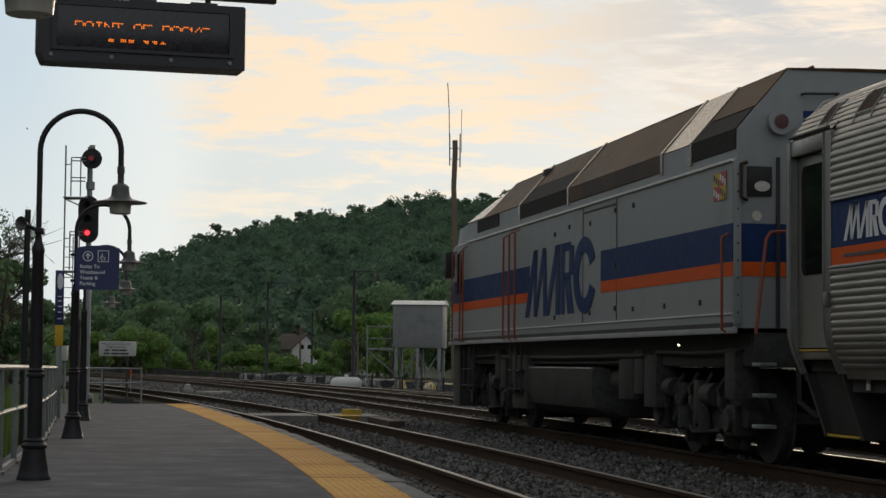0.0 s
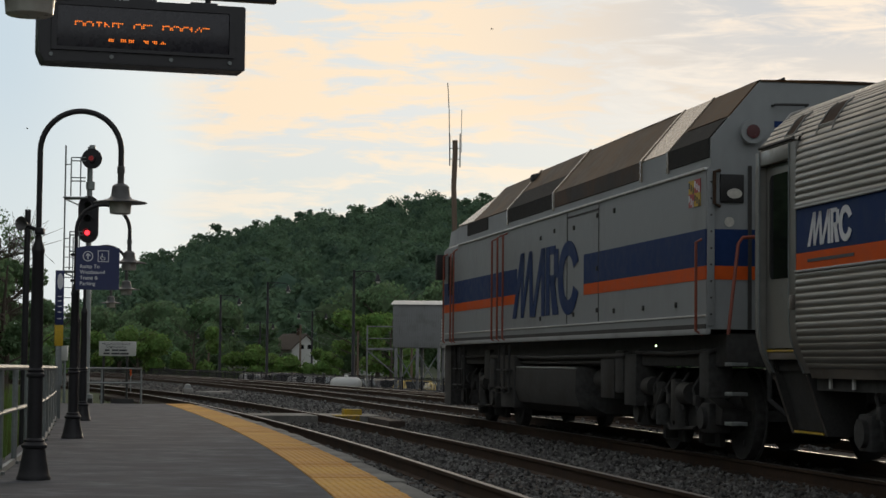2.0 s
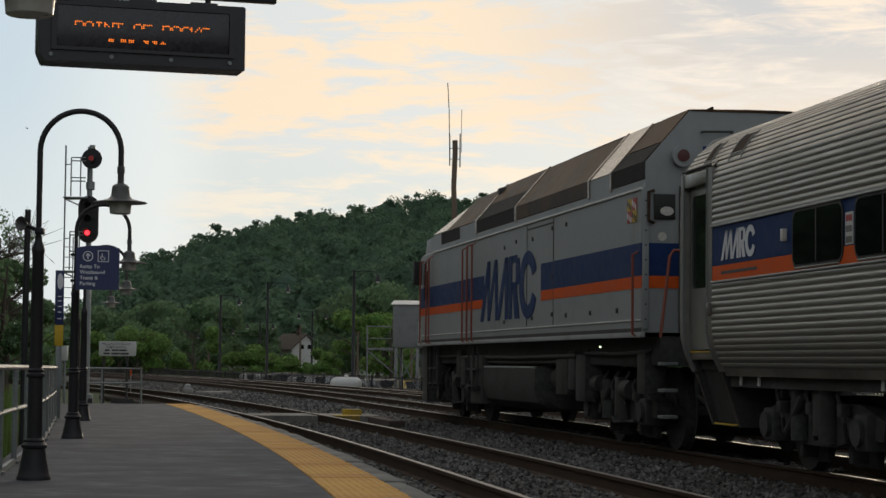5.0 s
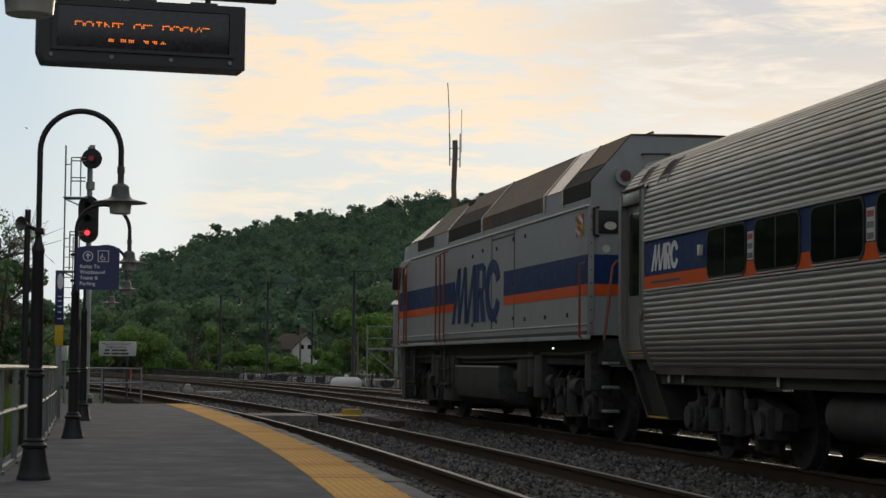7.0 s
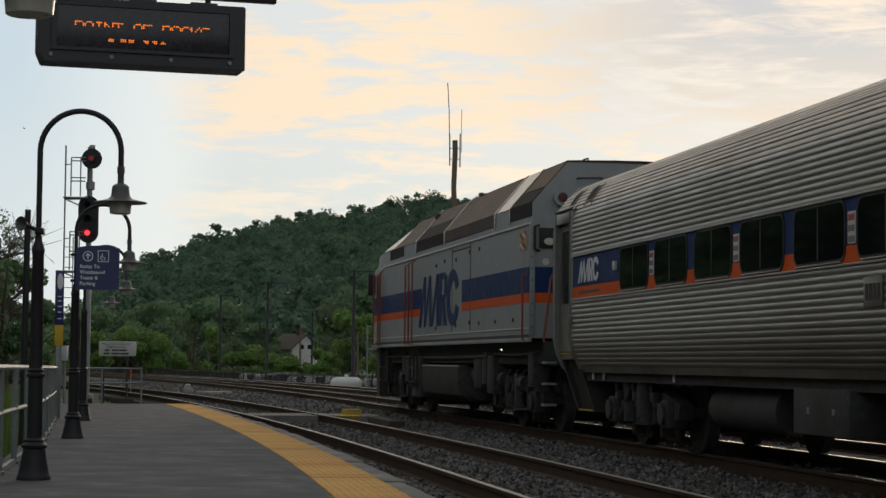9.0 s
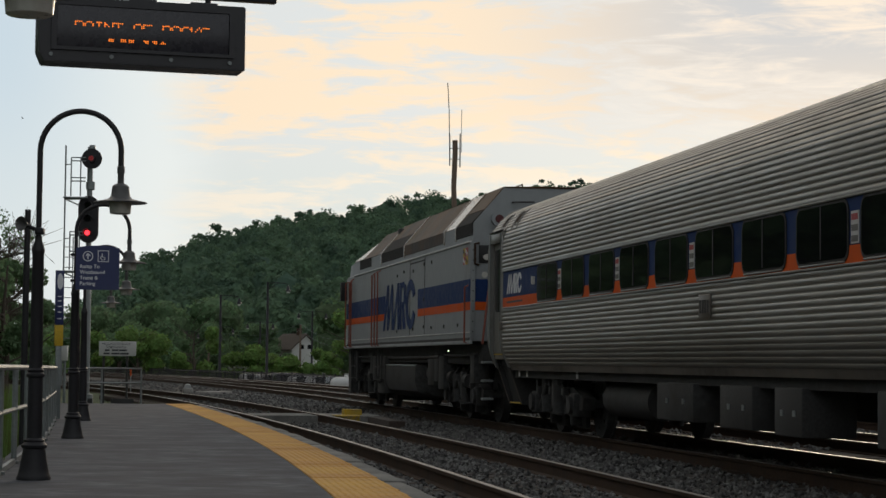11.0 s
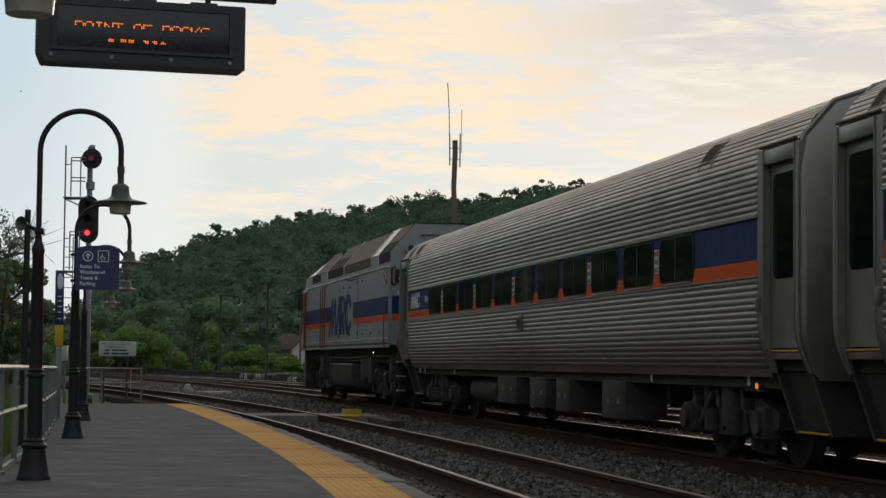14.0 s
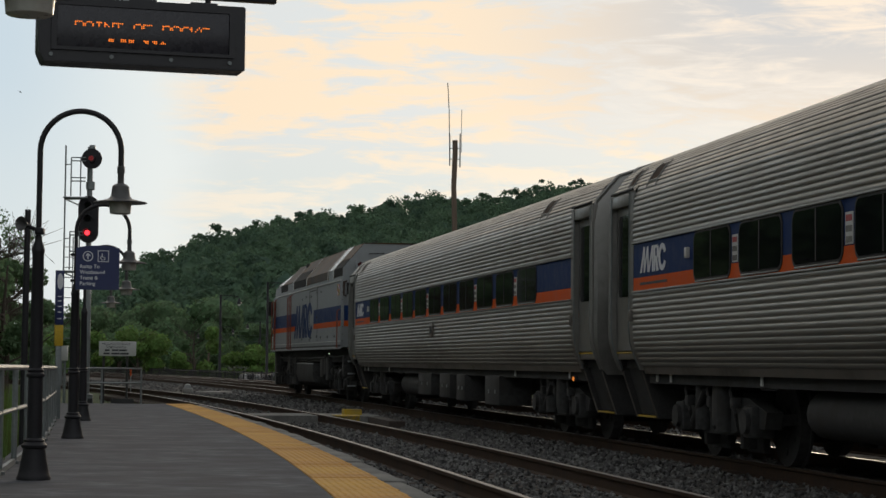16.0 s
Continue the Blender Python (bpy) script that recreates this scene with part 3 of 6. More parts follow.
def ramp_sign():
    x, y = -4.99, 27.45
    t = thing("direction_sign", "blue metal direction sign with white lettering on a lamp post", "sign", pose(x + 0.345, y - 0.14, 0, 0, 0, 4))
    bm = bmesh.new()
    top = [(-0.29 + 0.58 * k / 12, 0, 2.56 + 0.035 * math.sin(math.pi * k / 12) ** 0.7) for k in range(13)]
    slab(bm, [(0.29, 0, 2.0), (-0.29, 0, 2.0)] + top, (0, 0.02, 0))
    b = part("panel", bm, "sign_blue", t)
    for i, words in enumerate(("Ramp To", "Westbound", "Trains &", "Parking")):
        text_part(words, 0.070, pose(-0.235, -0.004, 2.290 - 0.077 * i, 90), "print_white", b, bold=0.0012)
    bm = bmesh.new()
    n = 24
    for k in range(n):
        a0, a1 = 2 * math.pi * k / n, 2 * math.pi * (k + 1) / n
        slab(bm, [(-0.13 + r * math.cos(q), -0.004, 2.45 + r * math.sin(q)) for r, q in ((0.07, a0), (0.07, a1), (0.058, a1), (0.058, a0))], (0, 0.003, 0))
    slab(bm, [(-0.138, -0.004, 2.41), (-0.122, -0.004, 2.41), (-0.122, -0.004, 2.46), (-0.10, -0.004, 2.445), (-0.10, -0.004, 2.465), (-0.13, -0.004, 2.495), (-0.16, -0.004, 2.465), (-0.16, -0.004, 2.445), (-0.138, -0.004, 2.46)], (0, 0.003, 0))
    part("arrow_symbol", bm, "print_white", b, "white arrow in a ring")
    bm = bmesh.new()
    for x0, x1, z0, z1 in ((0.0, 0.15, 2.52, 2.53), (0.0, 0.15, 2.375, 2.385), (0.0, 0.01, 2.385, 2.52), (0.14, 0.15, 2.385, 2.52), (0.055, 0.067, 2.44, 2.49), (0.055, 0.095, 2.435, 2.445), (0.09, 0.10, 2.405, 2.44)):
        box(bm, x0, x1, -0.004, -0.001, z0, z1)
    for k in range(10):
        a0, a1 = 2.2 + 3.6 * k / 10, 2.2 + 3.6 * (k + 1) / 10
        slab(bm, [(0.068 + r * math.cos(q), -0.004, 2.43 + r * math.sin(q)) for r, q in ((0.034, a0), (0.034, a1), (0.025, a1), (0.025, a0))], (0, 0.003, 0))
    part("wheelchair_symbol", bm, "print_white", b, "white wheelchair symbol in a frame")
    for z in (2.1, 2.45):
        bm = bmesh.new()
        box(bm, -0.36, -0.2, 0.02, 0.12, z, z + 0.04, 0.004)
        part("bracket", bm, "black_iron", t)


def mileage_sign():
    x, y = -8.45, 53.0
    t = thing("mileage_sign", "white board with dark lettering on two dark posts", "sign", pose(x, y, 0, 0, 0, 3))
    bm = bmesh.new()
    box(bm, -0.48, 0.48, -0.02, 0.02, 1.16, 1.54, 0.006)
    b = part("board", bm, "sign_white", t)
    for words, z, x0 in (("MILEAGE CHANGE", 1.445, -0.40), ("SUBDIVISION", 1.36, -0.30)):
        text_part(words, 0.088, pose(x0, -0.024, z, 90), "print_dark", b)
    for z, spans in ((1.275, ((-0.33, -0.2), (-0.15, 0.02), (0.04, 0.24))), (1.19, ((-0.36, -0.2), (-0.16, 0.05), (0.07, 0.29)))):
        for x0, x1 in spans:
            bm = bmesh.new()
            box(bm, x0, x1, -0.024, -0.018, z + 0.008, z + 0.055)
            part("printed_bar", bm, "print_dark", b)
    for x0 in (-0.36, 0.25):
        bm = bmesh.new()
        box(bm, x0 - 0.03, x0 + 0.03, 0.02, 0.06, -0.33, 1.5, 0.004)
        part("post", bm, "under", t)


def signal():
    x, y = -10.50, 60.0
    t = thing("signal_mast", "grey railway signal mast with ladder and a lit red aspect", "signal", pose(x, y, -0.02, 0, 0, 2))
    bm = bmesh.new()
    lathe(bm, [(0.22, -0.33), (0.22, 0.05), (0.11, 0.08), (0.105, 3.6), (0.085, 3.7), (0.08, 7.36), (0.085, 7.38), (0.001, 7.40)], 16, (0, 0.12, 0))
    part("mast", bm, "galv", t, "grey steel mast")
    # round upper head
    bm = bmesh.new()
    rod(bm, (0.07, -0.06, 7.02), (0.07, -0.02, 7.02), 0.30, 32)
    rod(bm, (0.07, -0.02, 7.02), (0.07, 0.16, 7.02), 0.17, 20)
    up = part("round_head", bm, "black_iron", t, "round black backboard")
    bm = bmesh.new()
    rod(bm, (0.07, -0.22, 7.02), (0.07, -0.06, 7.02), 0.12, 20)
    part("hood", bm, "black_iron", up)
    bm = bmesh.new()
    rod(bm, (0.07, -0.226, 7.02), (0.07, -0.222, 7.02), 0.075, 20)
    part("lens", bm, "red_dim", up, "dim red lens")
    bm = bmesh.new()
    box(bm, -0.02, 0.14, 0.04, 0.20, 7.3, 7.44, 0.01)
    part("cap", bm, "galv", t)
    bm = bmesh.new()
    lathe(bm, [(0.09, 6.1), (0.13, 6.12), (0.13, 6.34), (0.09, 6.36)], 14, (0.02, 0.12, 0))
    part("collar", bm, "galv", t)
    # long lower head
    bm = bmesh.new()
    o = [(0.30 * math.cos(q) - 0.0, -0.06, 5.62 + 0.30 * math.sin(q)) for q in np.linspace(0, math.pi, 14)] + [(0.30 * math.cos(q), -0.06, 4.82 + 0.30 * math.sin(q)) for q in np.linspace(math.pi, 2 * math.pi, 14)]
    slab(bm, o, (0, 0.05, 0))
    box(bm, -0.16, 0.16, -0.01, 0.2, 4.7, 5.75, 0.03)
    lo = part("long_head", bm, "black_iron", t, "long black backboard with rounded ends")
    for z, mat, lab in ((4.82, "red_lit", "lit red lens"), (5.22, "glass", "dark lens"), (5.62, "glass", "dark lens")):
        bm = bmesh.new()
        n = 14
        for k in range(n):
            a0, a1 = -0.3 + 3.7 * k / n, -0.3 + 3.7 * (k + 1) / n
            slab(bm, [(r * math.cos(q), -0.30, z + r * math.sin(q)) for r, q in ((0.125, a0), (0.125, a1), (0.118, a1), (0.118, a0))], (0, 0.24, 0))
        part("hood", bm, "black_iron", lo)
        bm = bmesh.new()
        rod(bm, (-0.02, -0.10, z), (-0.02, -0.061, z), 0.075, 20)
        part("lens", bm, mat, lo, lab)
    # ladder, cages and landings
    ladder = bmesh.new()
    rod(ladder, (-0.72, 0.1, 0.3), (-0.72, 0.1, 7.42), 0.024, 8)
    rod(ladder, (-0.45, 0.1, 0.3), (-0.45, 0.1, 4.7), 0.018, 8)
    for k in range(14):
        rod(ladder, (-0.72, 0.1, 0.5 + 0.3 * k), (-0.45, 0.1, 0.5 + 0.3 * k), 0.012, 6)
    part("ladder", ladder, "galv", t, "grey steel ladder")
    for z0, z1 in ((5.9, 7.05), (3.72, 4.85)):
        bm = bmesh.new()
        for x in (-0.53, -0.25):
            rod(bm, (x, -0.05, z0), (x, -0.05, z1), 0.02, 8)
        for z in (z1, z1 - 0.1, z0 + 0.45, z0 + 0.55):
            rod(bm, (-0.53, -0.05, z), (-0.1, -0.05, z), 0.018, 8)
        rod(bm, (-0.72, 0.1, z1 - 0.2), (-0.53, -0.05, z1 - 0.2), 0.016, 8)
        part("cage", bm, "galv", t)
        bm = bmesh.new()
        box(bm, -0.72, -0.02, -0.28, 0.3, z0 - 0.08, z0 - 0.03, 0.008)
        rod(bm, (-0.7, 0, z0 - 0.08), (-0.1, 0.1, z0 - 0.35), 0.02, 6)
        part("landing", bm, "galv", t, "small grating landing")


def small_platform_things():
    # loudspeaker horn on the nearest lamp post
    x, y = -3.60, 18.1
    t = thing("loudspeaker", "grey horn loudspeaker clamped to a lamp post", "loudspeaker", pose(x - 0.0, y, 2.23))
    bm = bmesh.new()
    prof = [(0.022, 0.0), (0.03, 0.05), (0.055, 0.11), (0.098, 0.155), (0.108, 0.16), (0.10, 0.15), (0.05, 0.1), (0.001, 0.04)]
    lathe(bm, prof, 20)
    bmesh.ops.transform(bm, verts=bm.verts[:], matrix=pose(-0.10, -0.05, 0.03, 90, 0, -25) @ Matrix.Scale(0.6, 4))
    part("horn", bm, "shade", t, "flared grey horn")
    bm = bmesh.new()
    rod(bm, (-0.11, -0.04, 0.02), (0.0, 0.0, -0.03), 0.02, 8)
    box(bm, -0.04, 0.04, -0.045, 0.045, -0.06, 0.0, 0.01)
    part("clamp", bm, "black_iron", t)
    # dark pole behind the railing
    bm = bmesh.new()
    rod(bm, (0, 0, -0.35), (0.015, 0, 2.93), 0.045, 12, 0.038)
    box(bm, -0.05, 0.06, -0.06, 0.06, -0.35, -0.31)
    solid("pole", bm, "black_iron", "plain dark steel pole behind the railing", "pole", m=pose(-5.22, 25.4, 0))
    # tall narrow blue sign
    t = thing("station_sign", "tall narrow blue station sign with a white oval and yellow foot", "sign", pose(-6.9, 36.6, 0, 0, 0, 28))
    for z0, z1, mat, lab in ((1.68, 2.66, "sign_blue", "blue panel"), (1.30, 1.675, "yellow", "yellow panel")):
        bm = bmesh.new()
        box(bm, -0.075, 0.075, -0.03, 0.03, z0, z1, 0.006)
        p = part("panel", bm, mat, t, lab)
        if mat == "sign_blue":
            bm = bmesh.new()
            slab(bm, [(0.055 * math.cos(q), -0.034, 2.46 + 0.145 * math.sin(q)) for q in np.linspace(0, 2 * math.pi, 24)[:-1]], (0, 0.003, 0))
            part("oval", bm, "print_white", p, "white oval")
            for z in (2.18, 2.10, 2.0, 1.9, 1.78):
                bm = bmesh.new()
                box(bm, -0.04, 0.03, -0.034, -0.029, z, z + 0.018)
                part("printed_bar", bm, "print_white", p)
    bm = bmesh.new()
    box(bm, -0.05, 0.05, -0.02, 0.02, -0.35, 1.32, 0.004)
    part("post", bm, "galv", t)
    # signal case and small post beyond the platform end
    t = thing("equipment_case", "small white equipment case on a grey post", "equipment", pose(-10.75, 58.0, -0.33))
    bm = bmesh.new()
    box(bm, -0.09, 0.09, -0.08, 0.08, 1.35, 1.78, 0.02)
    part("case", bm, "sign_white", t)
    bm = bmesh.new()
    rod(bm, (0, 0, 0), (0, 0, 1.36), 0.04, 8)
    part("post", bm, "galv", t)
    # switch stand, junction box and concrete slab beside the running line
    t = thing("switch_machine", "grey switch machine beside the rails", "equipment", pose(-9.35, 75, -0.17, 0, 0, 100))
    bm = bmesh.new()
    box(bm, -0.45, 0.2, -0.18, 0.18, 0, 0.22, 0.03)
    part("motor_case", bm, "concrete", t, "pale grey motor case")
    bm = bmesh.new()
    rod(bm, (-0.3, 0, 0.24), (0.05, 0, 0.26), 0.12, 14)
    part("cover", bm, "shed", t)
    bm = bmesh.new()
    box(bm, -0.55, 0.6, -0.26, 0.26, -0.05, 0.02)
    part("base_plate", bm, "under", t)
    bm = bmesh.new()
    box(bm, -0.8, 0.8, -0.3, 0.3, -0.05, 0.10, 0.03)
    solid("concrete_slab", bm, "concrete", "low pale concrete trough cover by the rails", "slab", m=pose(-8.45, 75.6, -0.17, 0, 0, 62))
    t = thing("marker_post", "short orange-red marker post by the rails", "post", pose(-11.0, 72, -0.3))
    bm = bmesh.new()
    box(bm, -0.03, 0.03, -0.02, 0.02, 0.80, 1.06, 0.005)
    part("top_band", bm, "orange", t, "orange-red band")
    bm = bmesh.new()
    rod(bm, (0, 0, 0), (0, 0, 0.8), 0.02, 8)
    part("post", bm, "galv", t)


def grass_blades():
    rng = np.random.default_rng(9)
    V, Fc = [], []
    for s0, s1, o0, o1, n, h in ((13, 48, 9.02, 11.5, 12000, 0.75), (52, 62, 6.0, 9.5, 900, 0.2), (26, 60, -6.2, -5.0, 900, 0.2), (30, 85, -15, -9.6, 2500, 0.3)):
        for _ in range(n):
            x, y, a = line(rng.uniform(s0, s1), rng.uniform(o0, o1))
            k = rng.uniform(0, 6.3)
            l, w, b = h * rng.uniform(0.5, 1.3), rng.uniform(0.008, 0.018), len(V)
            dx, dy, lean = math.cos(k) * w, math.sin(k) * w, rng.uniform(-0.3, 0.3) * l
            V.extend([(x - dx, y - dy, -0.35), (x + dx, y + dy, -0.35), (x - dy * lean * 20, y + dx * lean * 20, -0.34 + l)])
            Fc.append((b, b + 1, b + 2))
    tagged(new("grass", raw("grass", V, Fc, "blade")), "tall green grass beside platform and tracks", "grass", kind="stuff")


# ---- the train ----
WHEELSETS = []  # (object, height, reach) to be turned as the train rolls


def wheelset(parent, x, r=0.47):
    bm = bmesh.new()
    for s in (1, -1):
        for prof_r, y0, y1 in ((r, 0.69, 0.80), (r + 0.028, 0.665, 0.69), (r * 0.4, 0.60, 0.84)):
            rod(bm, (0, s * y0, 0), (0, s * y1, 0), prof_r, 28)
        for k in range(6):
            a = k * math.pi / 3
            rod(bm, (r * 0.66 * math.cos(a), s * 0.80, r * 0.66 * math.sin(a)), (r * 0.66 * math.cos(a), s * 0.812, r * 0.66 * math.sin(a)), 0.04, 8)
    rod(bm, (0, -0.9, 0), (0, 0.9, 0), 0.08, 12)
    w = part("wheelset", bm, "under", parent, "dark steel wheelset with worn treads")
    w.matrix_basis = pose(x, 0, r)
    WHEELSETS.append((w, x, r))
    return w


def truck(parent, x, base, heavy):
    """A bogie frame under a vehicle, centred at x."""
    bm = bmesh.new()
    for s in (1, -1):
        y0, y1 = s * 0.98, s * 1.16
        out = [(x - base / 2 - 0.42, y0, 0.58), (x - base / 2 - 0.36, y0, 0.40), (x - base / 2 + 0.3, y0, 0.40), (x - 0.42, y0, 0.30), (x + 0.42, y0, 0.30), (x + base / 2 - 0.3, y0, 0.40), (x + base / 2 + 0.36, y0, 0.40), (x + base / 2 + 0.42, y0, 0.58), (x + base / 2 - 0.2, y0, 0.72), (x - base / 2 + 0.2, y0, 0.72)]
        slab(bm, out, (0, y1 - y0, 0))
        for e in (-1, 1):
            box(bm, x + e * base / 2 - 0.17, x + e * base / 2 + 0.17, min(y0, y1 + s * 0.08), max(y0, y1 + s * 0.08), 0.30, 0.64, 0.03)
            rod(bm, (x + e * base / 2, y1, 0.47), (x + e * base / 2, y1 + s * 0.13, 0.47), 0.13, 14)
            rod(bm, (x + e * 0.40, s * 1.2, 0.34), (x + e * 0.40, s * 1.2, 0.86), 0.10, 12)
            box(bm, x + e * (base / 2 - 0.62) - 0.06, x + e * (base / 2 - 0.62) + 0.06, s * 1.0 - 0.1, s * 1.0 + 0.1, 0.16, 0.5, 0.02)
    box(bm, x - 0.4, x + 0.4, -1.0, 1.0, 0.42, 0.78, 0.03)
    for e in (-1, 1):
        box(bm, x + e * (base / 2 + 0.3) - 0.06, x + e * (base / 2 + 0.3) + 0.06, -1.1, 1.1, 0.44, 0.56)
    f = part("truck_frame", bm, "under", parent, "grimy cast steel truck frame")
    for e in (-1, 1):
        bm = bmesh.new()
        xm = x + e * base / 4
        rod(bm, (xm, -0.58, 0.45), (xm, 0.58, 0.45), 0.30 if heavy else 0.22, 16)
        box(bm, xm - 0.34, xm + 0.34, -0.5, 0.5, 0.30, 0.70, 0.04)
        box(bm, xm - 0.30, xm + 0.30, 0.86, 0.94, 0.12, 0.36, 0.02)
        box(bm, xm - 0.30, xm + 0.30, -0.94, -0.86, 0.12, 0.36, 0.02)
        part("traction_motor" if heavy else "brake_gear", bm, "under", f, "greasy dark gear between the wheels")
    for s in (1, -1):
        for k in range(5 if heavy else 3):
            bm = bmesh.new()
            u = x - base / 2 + base * (k + 0.5) / (5 if heavy else 3)
            pipe(bm, [(u, s * 1.17, 0.98), (u + 0.05, s * 1.27, 0.80), (u - 0.06, s * 1.25, 0.55), (u + 0.04, s * 1.18, 0.36)], 0.022, 6)
            box(bm, u - 0.06, u + 0.06, s * 1.23 - 0.05, s * 1.23 + 0.05, 0.60, 0.72, 0.015)
            part("brake_hose", bm, "under_grey", f)
        if heavy:
            bm = bmesh.new()
            pipe(bm, [(x - 0.9, s * 1.21, 0.34), (x + 0.1, s * 1.21, 0.30), (x + 0.2, s * 1.21, 0.36)], 0.02, 6)
            part("brake_rod", bm, "under_grey", f)
    for s in (1, -1):
        bm = bmesh.new()
        rod(bm, (x + 0.15, s * 1.26, 0.78), (x + 0.62, s * 1.26, 0.42), 0.045, 10)
        if heavy:
            rod(bm, (x - 0.9, s * 1.22, 0.74), (x - 0.55, s * 1.22, 0.74), 0.13, 14)
            rod(bm, (x + 0.7, s * 1.22, 0.8), (x + 1.0, s * 1.22, 0.8), 0.12, 14)
        box(bm, x - 0.3, x - 0.12, s * 1.22 - 0.05, s * 1.22 + 0.05, 0.4, 0.9, 0.01)
        part("damper", bm, "under_grey", f, "greasy damper and brake cylinders")


def logo(parent, x0, z0, h, slant, w, mat, y, label):
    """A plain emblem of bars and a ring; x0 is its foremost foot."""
    bm = bmesh.new()

    def sl(u, v):
        return (x0 - (u * w + v * slant), y, z0 + v * h)

    def bar(u0, u1, v0=0.0, v1=1.0, d=0.0):
        slab(bm, [sl(u0, v0), sl(u1, v0), sl(u1 + d, v1), sl(u0 + d, v1)], (0, 0.004, 0))

    # a zigzag of leaning bars, a wedge, an upright with a bow, and a ring
    for foot0, foot1, top0, top1 in ((0.0, 0.062, 0.135, 0.192), (0.142, 0.172, 0.142, 0.192), (0.142, 0.186, 0.275, 0.322), (0.292, 0.345, 0.275, 0.322), (0.318, 0.372, 0.468, 0.525), (0.472, 0.525, 0.472, 0.525), (0.542, 0.595, 0.542, 0.595)):
        slab(bm, [sl(foot0, 0), sl(foot1, 0), sl(top1, 1), sl(top0, 1)], (0, 0.004, 0))
    slab(bm, [sl(0.645, 0), sl(0.728, 0), sl(0.67, 0.5), sl(0.60, 0.5)], (0, 0.004, 0))
    bar(0.597, 0.68, 0.46, 0.58)
    bar(0.597, 0.68, 0.88, 1.0)
    bar(0.66, 0.722, 0.53, 0.94)
    n, cu, ru, cv = 30, 0.885, 0.145, 0.5
    for k in range(n):
        a0, a1 = 0.42 + (2 * math.pi - 0.84) * k / n, 0.42 + (2 * math.pi - 0.84) * (k + 1) / n
        ring = [(r, q) for r, q in ((1.0, a0), (1.0, a1), (0.52, a1), (0.52, a0))]
        slab(bm, [sl(cu + ru * r * math.cos(q) - 0.02, cv + 0.52 * (r if r == 1 else 0.60) * math.sin(q)) for r, q in ring], (0, 0.004, 0))
    return part("emblem", bm, mat, parent, label, smooth=False)


